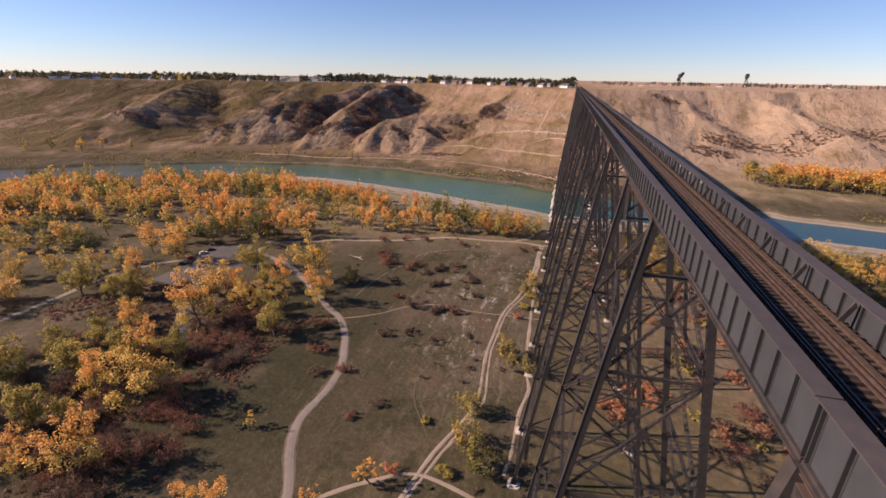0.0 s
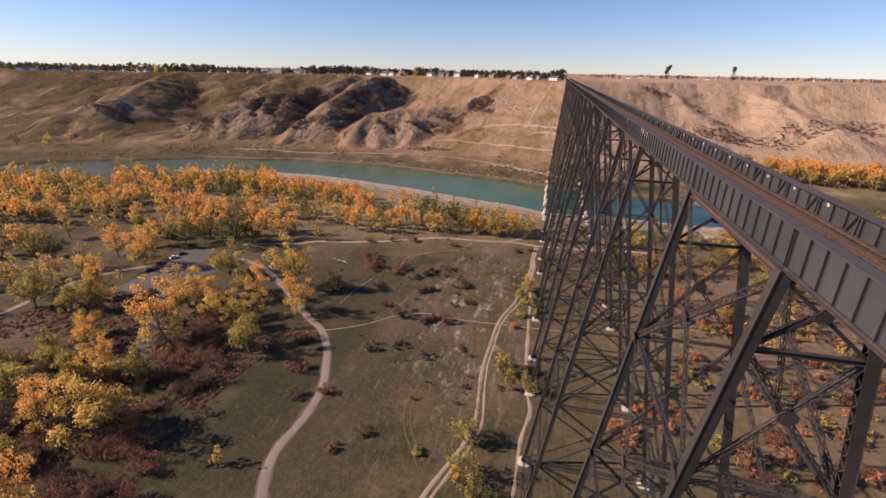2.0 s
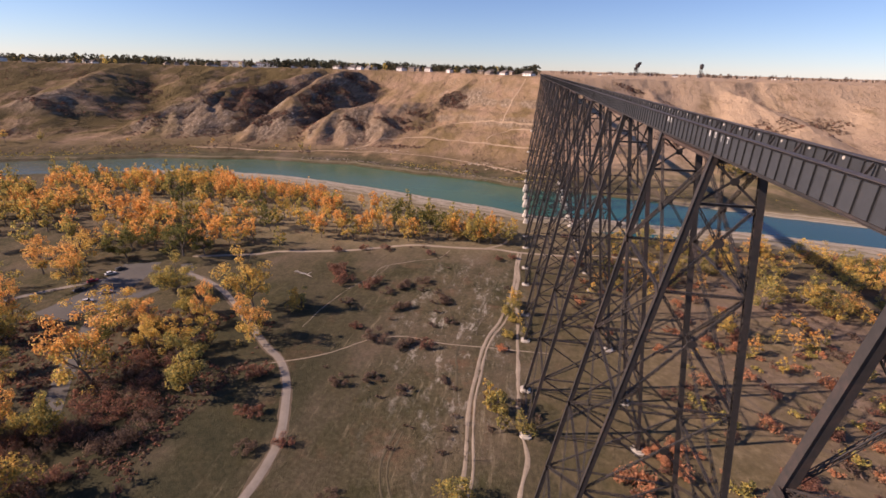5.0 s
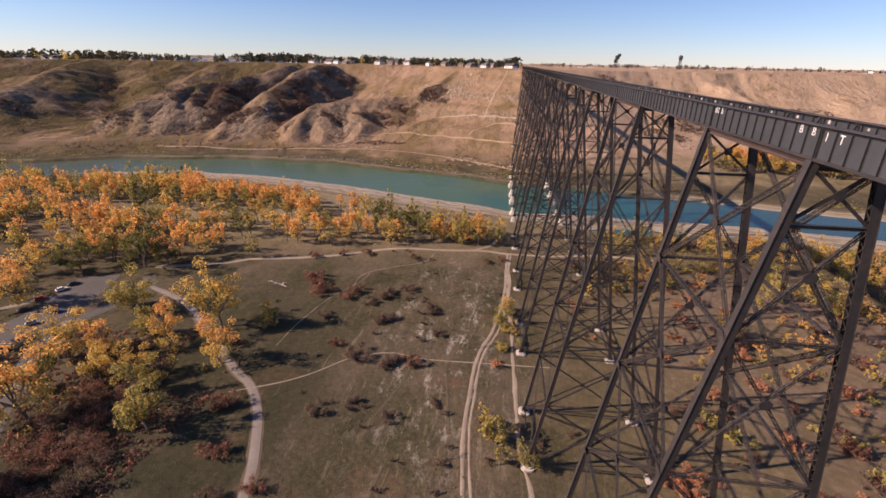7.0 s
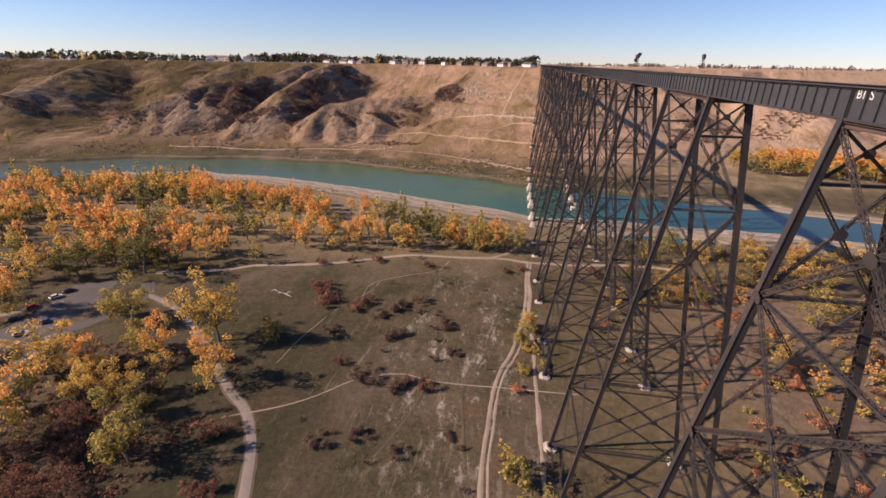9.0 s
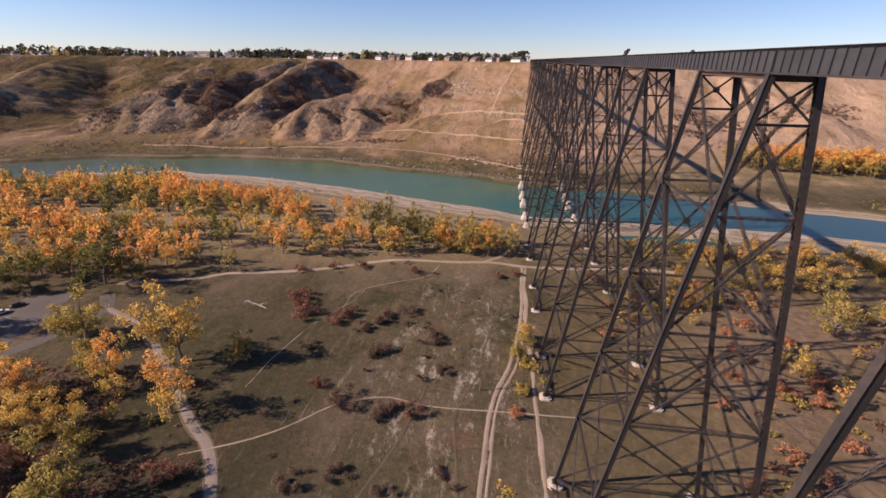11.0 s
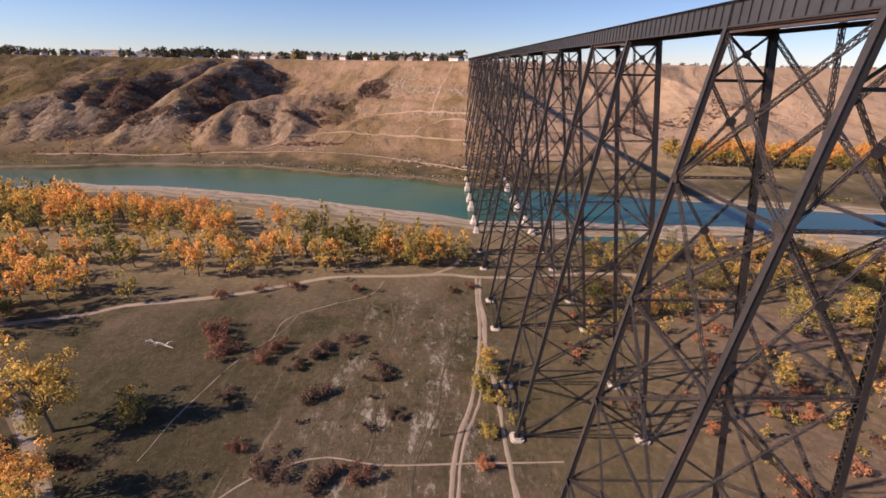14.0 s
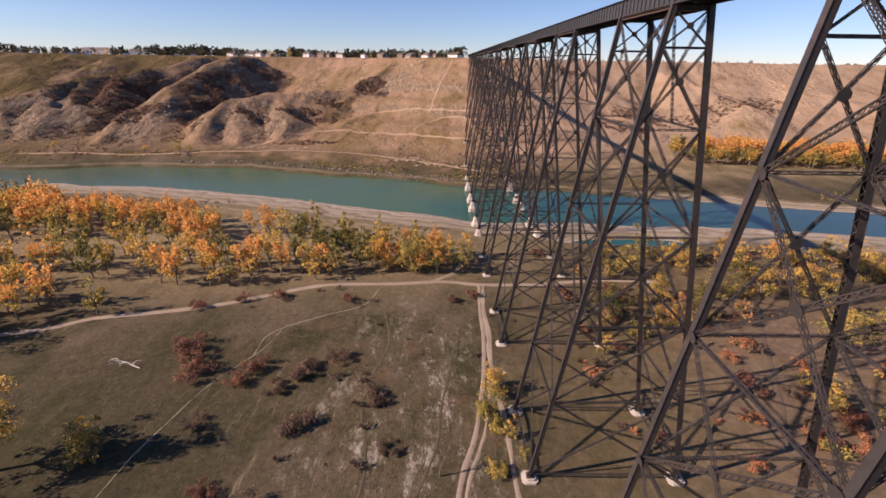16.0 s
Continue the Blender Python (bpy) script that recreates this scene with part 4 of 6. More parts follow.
trail("gravel_bar_track", ((-262, 343), (-249, 341), (-177, 312), (-135, 300), (-90, 286), (-56, 277), (-23, 266)), 1.6, M_PATH, "pale wheel track on the gravel bar", 0.1, 0.6)
trail("gravel_bar_track", ((-190, 302), (-152, 290), (-115, 279), (-74, 267), (-30, 254)), 1.3, M_PATH, "pale wheel track on the gravel bar", 0.1, 0.7)


# ---- trees and shrubs ----
rng = np.random.default_rng(5)


def leaf_cloud(centres, radii, count, size, squash=0.8, twiggy=False):
    """Small leaf clumps, each a bent pair of triangles, spread through lumpy clusters."""
    pick = rng.choice(len(centres), count, p=np.array(radii) ** 2 / np.sum(np.array(radii) ** 2))
    d = rng.normal(size=(count, 3))
    d /= np.linalg.norm(d, axis=1)[:, None]
    r = rng.random(count) ** 0.36
    p = np.array(centres)[pick] + d * (r * np.array(radii)[pick])[:, None] * np.array([1, 1, squash])
    n = d + rng.normal(size=(count, 3)) * 0.42 + np.array([0, 0, 0.35])
    n /= np.linalg.norm(n, axis=1)[:, None]
    a = np.cross(n, rng.normal(size=(count, 3)))
    a /= np.linalg.norm(a, axis=1)[:, None]
    b = np.cross(n, a)
    s = size * (0.55 + 0.9 * rng.random(count))[:, None]
    if twiggy:      # narrow single leaves, for shrubs
        v = np.stack([p - a * s - b * s * 0.3, p + a * s, p - a * s * 0.6 + b * s * 0.45], 1).reshape(-1, 3)
        return v, np.arange(count * 3).reshape(-1, 3)
    v = np.stack([p - a * s, p - b * s * 0.6 + n * s * 0.15, p + a * s, p + b * s * 0.6 + n * s * 0.15], 1).reshape(-1, 3)
    f = np.arange(count * 4).reshape(-1, 4)
    return v, f


UNDER = {L_ORANGE.name: L_TURNING, L_GOLD.name: L_TURNING, L_YGREEN.name: L_YGREEN, L_GREEN.name: L_GREEN}


def cottonwood(height_m, spread, leaves, leaf_size, leaf_mat, label, seed, sparse=False, name="cottonwood_tree", twigs=True, turn=0.42):
    """Forked trunk, limbs, lumpy crown with gaps."""
    global rng
    rng = np.random.default_rng(seed)
    root = new(name)
    tagged(root, label, "tree")
    bm = bmesh.new()
    H = height_m
    fork = H * ((0.14 if twigs else 0.24) + 0.1 * rng.random())
    lean = rng.normal(size=2) * 0.04 * H
    top = np.array([lean[0], lean[1], fork])
    tube(bm, [(0, 0, -0.3), (lean[0] * 0.4, lean[1] * 0.4, fork * 0.5), tuple(top)], [0.028 * H, 0.022 * H, 0.02 * H], 7)
    centres, radii = [], []
    limbs = int(6 + rng.integers(0, 3))
    for k in range(limbs):
        a = 2 * math.pi * (k + 0.6 * rng.random()) / limbs
        out = spread * (0.35 + 0.6 * rng.random())
        tip = top + np.array([math.cos(a) * out, math.sin(a) * out, H * (0.1 + 0.58 * rng.random())])
        if k == 0:
            tip = top + np.array([0.1 * spread, 0, H * 0.74])
        bend = top + (tip - top) * 0.5 + np.array([0, 0, -0.05 * H])
        tube(bm, [tuple(top), tuple(bend), tuple(tip)], [0.015 * H, 0.009 * H, 0.003 * H], 5 if twigs else 3)
        for j in range(5):
            q = bend + (tip - bend) * (0.2 + 0.24 * j) + rng.normal(size=3) * spread * 0.2
            if twigs:
                tube(bm, [tuple(bend), tuple(q)], [0.006 * H, 0.002 * H], 4)
            centres.append(q)
            radii.append(spread * (0.17 + 0.13 * rng.random()) * (0.75 if sparse else 1))
    part("trunk", bm, M_BARK, root)
    v, f = leaf_cloud(centres, radii, leaves, leaf_size)
    crown = raw_mesh("crown", v.tolist(), f.tolist(), leaf_mat)
    # the tops turn first: lower and inner leaves are still greener
    crown.materials.append(UNDER[leaf_mat.name])
    mid = v.reshape(-1, 4, 3).mean(1)
    t = (mid[:, 2] - mid[:, 2].min()) / np.ptp(mid[:, 2]) + 0.16 * rng.normal(size=len(mid))
    crown.polygons.foreach_set("material_index", (t < turn).astype(np.int32))
    mesh_part("crown", crown, root)
    return root


def shrub(size, leaves, mat, label, seed, leaf=0.22):
    global rng
    rng = np.random.default_rng(seed)
    root = new("shrub")
    tagged(root, label, "shrub")
    bm = bmesh.new()
    centres, radii = [], []
    for k in range(11):
        a = 2 * math.pi * rng.random()
        r = size * (0.2 + 0.7 * rng.random())
        tip = (math.cos(a) * r, math.sin(a) * r, size * (0.3 + 0.45 * rng.random()))
        tube(bm, [(0.1 * math.cos(a), 0.1 * math.sin(a), -0.15), tip], [0.05, 0.015], 4)
        centres.append(np.array(tip))
        radii.append(size * (0.24 + 0.18 * rng.random()))
    part("branchwork", bm, M_BARK, root)
    v, f = leaf_cloud(centres, radii, leaves, leaf, 0.75, True)
    v[:, 2] = np.maximum(v[:, 2], 0.02)
    mesh_part("foliage", raw_mesh("foliage", v.tolist(), f.tolist(), mat), root)
    return root


def bare_tree(H, seed, label, mat):
    global rng
    rng = np.random.default_rng(seed)
    bm = bmesh.new()

    def grow(p, d, ln, r, depth):
        q = p + d * ln
        tube(bm, [tuple(p), tuple(p + d * ln * 0.5 + rng.normal(size=3) * ln * 0.05), tuple(q)], [r, r * 0.8, r * 0.55], 5 if depth > 2 else 4)
        if depth == 0:
            return
        for k in range(3 if depth > 1 else 4):
            e = d + rng.normal(size=3) * 0.5 + np.array([0, 0, 0.12])
            grow(q, e / np.linalg.norm(e), ln * (0.6 + 0.2 * rng.random()), r * 0.5, depth - 1)
    grow(np.array([0, 0, -0.2]), np.array([0.05, 0, 1.0]), H * 0.3, H * 0.025, 4)
    ob = part("bare_tree", bm, mat, None)
    return tagged(ob, label, "tree")


def put(proto, x, y, s=1.0, spin=None, tall=1.0):
    """A copy of a prototype at x, y on the ground."""
    spin = random.uniform(0, 6.283) if spin is None else spin
    c = copy_thing(proto, Matrix.Translation((x, y, gheight(x, y))) @ Matrix.Rotation(spin, 4, "Z"))
    c.scale = (s, s, s * tall)
    return c


def specimen(make, *args, **kw):
    ob = make(*args, **kw)
    i = len(specimens)
    x, y = -400 + 25 * (i % 12), -900 - 25 * (i // 12)
    ob.location = (x, y, gheight(x, y))
    specimens.append(ob)
    return ob


specimens = []
KINDS = {"o": (L_ORANGE, "orange autumn cottonwood with dark forked trunk"), "y": (L_GOLD, "golden autumn cottonwood on the dry floodplain"),
         "g": (L_GREEN, "broad dull green tree not yet turned"), "m": (L_YGREEN, "yellow-green cottonwood starting to turn")}
near_trees, far_trees, big_trees = {}, {}, {}
for i, (k, (mat, label)) in enumerate(KINDS.items()):
    near_trees[k] = [specimen(cottonwood, 15.0, 7.2 + 0.6 * j, 1200, 0.41, mat, label, 100 + 10 * i + j) for j in range(3)]
    big_trees[k] = [specimen(cottonwood, 20.0, 9.6 + 0.6 * j, 2900, 0.41, mat, "big " + label, 200 + 10 * i + j, turn=0.48) for j in range(2)]
    far_trees[k] = [specimen(cottonwood, 14.0, 4.5 + 0.5 * j, 350, 0.59, mat, label, 300 + 10 * i + j, twigs=False, turn=0.3) for j in range(3)]
sparse_trees = [specimen(cottonwood, 9.0, 3.2, 520, 0.3, L_GOLD, "small sparse tree with thin golden leaves", 501, True, "young_tree"),
                specimen(cottonwood, 9.0, 3.0, 420, 0.3, L_YGREEN, "small sparse tree with thin yellow-green leaves", 502, True, "young_tree"),
                specimen(cottonwood, 9.0, 3.2, 520, 0.3, L_ORANGE, "small sparse tree with thin orange leaves", 503, True, "young_tree")]
big_reds = [specimen(shrub, 4.4, 1000, L_RED, "broad dark red autumn thicket shrub", 641 + j, 0.24) for j in range(3)]
big_mauves = [specimen(shrub, 4.4, 1000, L_MAUVE, "broad grey-mauve leafless thicket shrub", 651 + j, 0.24) for j in range(2)]
red_shrubs = [specimen(shrub, 2.9, 1000, L_RED, "dark red autumn shrub in dry grass", 601 + j) for j in range(3)]
brown_shrubs = [specimen(shrub, 3.0, 1500, L_MAUVE, "grey-mauve leafless shrub in dry grass", 611 + j) for j in range(3)]
orange_shrubs = [specimen(shrub, 2.5, 800, L_SALMON, "low salmon-red autumn shrub", 621 + j) for j in range(2)]
gold_shrubs = [specimen(shrub, 2.4, 900, L_YGREEN, "bushy yellow-green shrub beside the trail", 631 + j) for j in range(2)]

tiny_shrubs = {k: [specimen(shrub, 2.6, 180, m, lab, 661 + 10 * i + j, 0.42) for j in range(2)] for i, (k, m, lab) in enumerate((("r", L_RED, "low dark red shrub in dry grass"), ("b", L_MAUVE, "low grey-mauve shrub in dry grass"), ("o", L_SALMON, "low salmon-red shrub in dry grass"), ("g", L_YGREEN, "low yellow-green shrub in dry grass")))}

random.seed(11)
# standing trees that can be told apart: kind, x, y, height
# the same with the breadth of the crown, for the old trees of the grove
GROVE = (
    ("o", -151, 46, 25, 22), ("m", -117, 48, 18, 17), ("o", -156, 78, 13, 15), ("o", -115, 79, 17, 16), ("y", -127, 101, 24, 22), ("o", -219, 106, 20, 21),
    ("g", -195, 147, 20, 26), ("g", -221, 138, 15, 19), ("m", -201, 58, 18, 17), ("o", -209, 71, 19, 17), ("m", -207, 55, 15, 13), ("m", -227, 55, 19, 18),
    ("y", -277, 58, 14, 19), ("m", -169, 4, 17, 23), ("m", -192, 0, 17, 19), ("m", -162, 17, 15, 14), ("o", -154, 21, 16, 11), ("m", -141, 22, 16, 15),
    ("y", -133, 0, 20, 22), ("o", -150, -1, 17, 13), ("m", -157, -19, 18, 17), ("o", -128, -28, 19, 17), ("o", -143, -31, 12, 11), ("o", -78, -31, 14, 12),
    ("o", -89, -32, 11, 9), ("y", -170, 74, 16, 23), ("o", -137, 85, 17, 13), ("y", -138, 68, 12, 14), ("m", -166, 106, 17, 20), ("m", -176, 111, 12, 13),
    ("m", -186, 14, 15, 16), ("m", -178, 24, 14, 15), ("g", -180, -10, 15, 16), ("g", -172, -26, 14, 15), ("m", -146, -16, 13, 12),
    ("m", -150, 92, 14, 14), ("y", -147, 66, 13, 12), ("m", -127, 62, 12, 11), ("g", -160, 60, 12, 13), ("m", -186, 44, 13, 13), ("o", -176, 36, 13, 12),
)
PLACED = (
    ("g", -186, 152, 13), ("g", -214, 150, 13), ("o", -243, 112, 14), ("m", -245, 92, 13), ("y", -262, 70, 14), ("o", -252, 40, 15), ("y", -240, -2, 14), ("o", -215, -22, 15), ("m", -184, -40, 14),
    ("m", -110, 105, 9), ("m", -21, 57, 9), ("m", -27, 12, 10), ("m", -30, 24, 8), ("g", -22, 1, 11), ("y", -18, 127, 8), ("m", -20, 119, 7), ("m", -14, 50, 7), ("g", -34, 205, 9), ("m", -44, 206, 11), ("o", -56, 208, 11),
    ("m", 44, 203, 13), ("y", 68, 214, 11), ("y", 94, 211, 12), ("o", 115, 216, 11), ("m", 94, 150, 12), ("y", 118, 157, 11), ("o", 128, 152, 11),
    ("m", 103, 168, 12), ("y", 148, 212, 12), ("m", 152, 200, 12), ("y", 118, 189, 11), ("m", 57, 168, 12), ("g", 27, 165, 11), ("y", 50, 182, 10), ("o", 160, 180, 11), ("m", 140, 172, 12), ("y", 170, 160, 11),
)
for k, x, y, h, w in GROVE:
    q = w / 22.0
    put(random.choice(big_trees[k]), x, y, q, None, h / 20.0 / q)
for k, x, y, h in PLACED:
    s = h / 15.0
    put(random.choice(near_trees[k]), x, y, s * random.uniform(1.0, 1.15))
for k, x, y, h in ((1, -107, 104, 9), (0, -111, 108, 9), (0, -93, 0, 7), (2, -50, -10, 9), (2, -62, -22, 8), (1, -20, 118, 6), (0, -16, 112, 6), (1, -22, 58, 10), (0, -24, 62, 8), (1, -20, 50, 8), (1, -28, 22, 9), (0, -30, 8, 8), (1, -24, 2, 9),
                   (0, -19, 130, 7), (1, -17, 126, 6), (0, 45, 150, 7), (1, 70, 128, 7), (0, 84, 118, 7), (2, 92, 135, 6), (1, -150, 105, 8), (1, -128, 74, 7)):
    put(sparse_trees[k], x, y, h / 9.0)
bare_tree(9.0, 71, "leafless grey tree beside the dirt track", M_BARK).location = (-32, 101, gheight(-32, 101))
bare_tree(8.0, 72, "leafless grey tree among autumn trees", M_BARK).location = (-132, 72, gheight(-132, 72))
bare_tree(6.0, 73, "leafless grey tree near the towers", M_BARK).location = (66, 146, gheight(66, 146))
bare_tree(7.0, 76, "leafless grey willow beside the dirt track", M_BARK).location = (-25, 4, gheight(-25, 4))
bare_tree(6.0, 77, "leafless grey bush beside the dirt track", M_BARK).location = (-34, 50, gheight(-34, 50))
bare_tree(5.0, 74, "leafless grey tree near the dirt track", M_BARK).location = (-29, 38, gheight(-29, 38))
bm = bmesh.new()
tube(bm, [(0, 0, 0.35), (1.6, -2.4, 0.7), (3.4, -5.2, 0.5), (4.4, -6.6, 0.3)], [0.42, 0.36, 0.26, 0.12], 7)
for p, q, e in (((0, 0, 0.4), (-1.6, 0.9, 1.3), (-2.9, 1.0, 0.9)), ((0.4, -0.6, 0.5), (-0.9, -1.5, 1.6), (-2.6, -1.9, 1.9)), ((1.6, -2.4, 0.7), (0.6, -3.4, 1.7), (-0.2, -4.6, 1.5)), ((-0.1, 0.1, 0.4), (-0.7, 1.7, 1.0), (-2.2, 2.9, 0.5)), ((2.6, -4.0, 0.6), (3.9, -4.0, 1.5), (5.0, -4.3, 1.4))):
    tube(bm, [p, q, e], [0.22, 0.15, 0.05], 5)
log = part("fallen_tree", bm, M_DEAD, None)
tagged(log, "bleached fallen dead tree lying in the grass", "tree")
log.location = (-124.5, 139.5, gheight(-124.5, 139.5) - 0.1)
log.rotation_euler = (0, 0, 0.63)

# shrubs of the meadow and thickets
for kind, x, y, s in (("r", -100, 61, 1.4), ("r", -92, 43, 1.2), ("r", -97, 42, 1.1), ("r", -103, 60, 1.3), ("r", -79, 34, 1.1), ("r", -108, 147, 1.7), ("r", -100, 134, 1.7), ("r", -104, 141, 1.4), ("r", -84, 137, 1.4),
                      ("r", -87, 131, 1.2), ("b", -70, 135, 1.6), ("b", -49, 125, 1.6), ("b", -66, 115, 1.7), ("b", -91, 115, 1.1), ("b", -62, 142, 1.3), ("b", -76, 128, 1.2), ("b", -70, 90, 1.6), ("b", -58, 88, 1.5), ("r", -50, 89, 1.4),
                      ("b", -74, 62, 1.1), ("b", -64, 66, 1.0), ("r", -80, 96, 1.0), ("b", -52, 62, 0.9), ("b", -44, 108, 0.9), ("b", -40, 70, 0.8), ("g", -20, 102, 1.2), ("g", -13, 107, 1.0), ("g", -18, 114, 1.3),
                      ("g", -21, 121, 1.2), ("o", -22, 92, 1.1), ("b", -88, 30, 1.0), ("b", -60, 20, 0.9), ("o", -46, -5, 1.0), ("r", -66, 12, 0.9), ("g", -42, 16, 1.0), ("g", -32, -2, 1.2), ("r", -66, 178, 1.2), ("r", -118, 172, 1.2), ("r", -92, 180, 1.2), ("r", -104, 177, 1.1), ("r", -20, 183, 1.0), ("r", -28, 178, 1.0),
                      ("o", 22, 49, 1.4), ("o", 28, 52, 1.3), ("o", 25, 47, 1.2), ("r", 74, 66, 1.5), ("r", 57, 48, 1.6), ("r", 70, 119, 1.4), ("o", 73, 139, 1.4), ("o", 57, 113, 1.2), ("o", 65, 109, 1.5), ("o", 37, 103, 1.1), ("o", 55, 144, 1.2)):
    put(random.choice({"r": red_shrubs, "b": brown_shrubs, "o": orange_shrubs, "g": gold_shrubs}[kind]), x, y, s * random.uniform(0.9, 1.1), None, 0.7 if kind == "b" else 1.0)


def clear_of(x, y, gap):
    """True where no trail or road runs."""
    for line in CLEAR:
        for (ax, ay), (bx, by) in zip(line, line[1:]):
            t = max(0, min(1, ((x - ax) * (bx - ax) + (y - ay) * (by - ay)) / ((bx - ax) ** 2 + (by - ay) ** 2)))
            if math.hypot(x - ax - t * (bx - ax), y - ay - t * (by - ay)) < gap:
                return False
    return not (-222 < x < -184 and 74 < y < 140)


CLEAR = (PAVED, DIRT, ((-190, 148), (-128, 169), (-76, 191), (-17, 193), (60, 196)), ((-245, -10), (-236, 60), (-206, 116)), ((-150, 30), (-183, 78), (-178, 126)), ((86, 180), (50, 111), (68, 62)))
for kind, x, y, q in (("r", 57, 45, 1.0), ("r", 49, 27, 1.05), ("m", 52, 18, 0.95), ("m", 44, 24, 0.8), ("r", 33, 77, 0.8), ("r", 63, 20, 0.7), ("m", 19, 51, 0.6), ("r", 72, 36, 0.8), ("r", 67, 115, 0.8), ("m", 62, 128, 0.75), ("r", 46, 60, 0.6)):
    put(random.choice(big_reds if kind == "r" else big_mauves), x, y, q)
# red thickets below the grove
random.seed(21)
made = 0
while made < 230:
    x, y = random.uniform(-200, -100), random.uniform(-50, 70)
    edge = float(np.interp(y, (-40, -25, -10, 2, 12, 30, 46, 62), (-112, -104, -108, -113, -120, -118, -124, -128)))
    if x > edge or noise.noise(Vector((x * 0.045, y * 0.045, 3))) < -0.3 or (x < -150 and y > 26) or not clear_of(x, y, 4):
        continue
    put(random.choice(big_reds[:1] * (1 if x < -150 else 3) + big_mauves * 2), x, y, random.uniform(0.55, 1.15), None, random.uniform(0.9, 1.3))
    made += 1
def join_copies(name, placements, label):
    """Trees too many to count, joined into one mesh."""
    mats, vs, fs, mi, c = [], [], [], [], 0
    data = {}
    for proto, m in placements:
        for ob in proto.children:
            if ob.name not in data:
                me = ob.data
                co = np.empty(len(me.vertices) * 3)
                me.vertices.foreach_get("co", co)
                for q in me.materials:
                    if q not in mats:
                        mats.append(q)
                own = np.empty(len(me.polygons), dtype=np.int32)
                me.polygons.foreach_get("material_index", own)
                slot = np.array([mats.index(q) for q in me.materials], dtype=np.int32)
                data[ob.name] = (co.reshape(-1, 3), [tuple(p.vertices) for p in me.polygons], slot[own])
            co, faces, k = data[ob.name]
            a = np.array(m)
            vs.append(co @ a[:3, :3].T + a[:3, 3])
            fs.extend([tuple(i + c for i in f) for f in faces])
            mi.append(k)
            c += len(co)
    me = bpy.data.meshes.new(name)
    me.from_pydata(np.concatenate(vs).tolist(), [], fs)
    for m in mats:
        me.materials.append(m)
    me.polygons.foreach_set("material_index", np.concatenate(mi))
    return tagged(new(name, me), label, "trees" if "wood" in name else "shrubs", kind="stuff")


def standing(x, y, s):
    return Matrix.Translation((x, y, gheight(x, y))) @ Matrix.Rotation(random.uniform(0, 6.28), 4, "Z") @ Matrix.Scale(s, 4)


# scattered low shrubs of the meadow and under the viaduct
low_growth = []
made = 0
while made < 150:
    x, y = random.uniform(-100, 130), random.uniform(-40, 195)
    if noise.noise(Vector((x * 0.03, y * 0.03, 8))) < 0.02 or not clear_of(x, y, 2.5) or (x < -60 and y < 55):
        continue
    if x > 14:
        p = random.choice(tiny_shrubs[random.choice("roob")])
    else:
        p = random.choice(tiny_shrubs["b"])
    low_growth.append((p, standing(x, y, random.uniform(0.25, 0.75))))
    made += 1
# thin growth under and beyond the viaduct
made = 0
while made < 440:
    x, y = random.uniform(10, 210), random.uniform(0, 228)
    if noise.noise(Vector((x * 0.025, y * 0.025, 14))) < -0.05 or not clear_of(x, y, 3):
        continue
    if random.random() < 0.4 and y > 95:
        put(random.choice(sparse_trees), x, y, random.uniform(0.5, 1.0))
    else:
        low_growth.append((random.choice(tiny_shrubs[random.choice("rroobg")]), standing(x, y, random.uniform(0.6, 1.5))))
    made += 1
join_copies("low_growth", low_growth, "scattered low red and brown shrubs in dry grass")
# loose stand of trees on the downstream side of the viaduct
random.seed(29)
made, tries, right_stand = 0, 0, []
while made < 46 and tries < 2000:
    tries += 1
    x, y = random.uniform(34, 235), random.uniform(118, 226)
    if y < 200 - 0.5 * (x - 30) and random.random() < 0.75 or not clear_of(x, y, 4):
        continue
    if any((x - a) ** 2 + (y - b) ** 2 < 50 for a, b in right_stand):
        continue
    right_stand.append((x, y))
    put(random.choice(near_trees[random.choice("oyymmg")]), x, y, random.uniform(0.55, 0.95))
    made += 1
# more trees of the grove round the car park
random.seed(33)
made, tries = 0, 0
stand = [(p[1], p[2]) for p in GROVE + PLACED]
while made < 34 and tries < 5000:
    tries += 1
    x, y = random.uniform(-350, -232), random.uniform(-70, 150)
    if noise.noise(Vector((x * 0.02, y * 0.02, 4.2))) < (-0.05 if x > -235 else -0.2) or not clear_of(x, y, 5):
        continue
    if any((x - a) ** 2 + (y - b) ** 2 < 60 for a, b in stand) or (x > -150 and y > 100):
        continue
    stand.append((x, y))
    put(random.choice(near_trees[random.choice("ooyyymmg")]), x, y, random.uniform(0.7, 1.05))
    made += 1


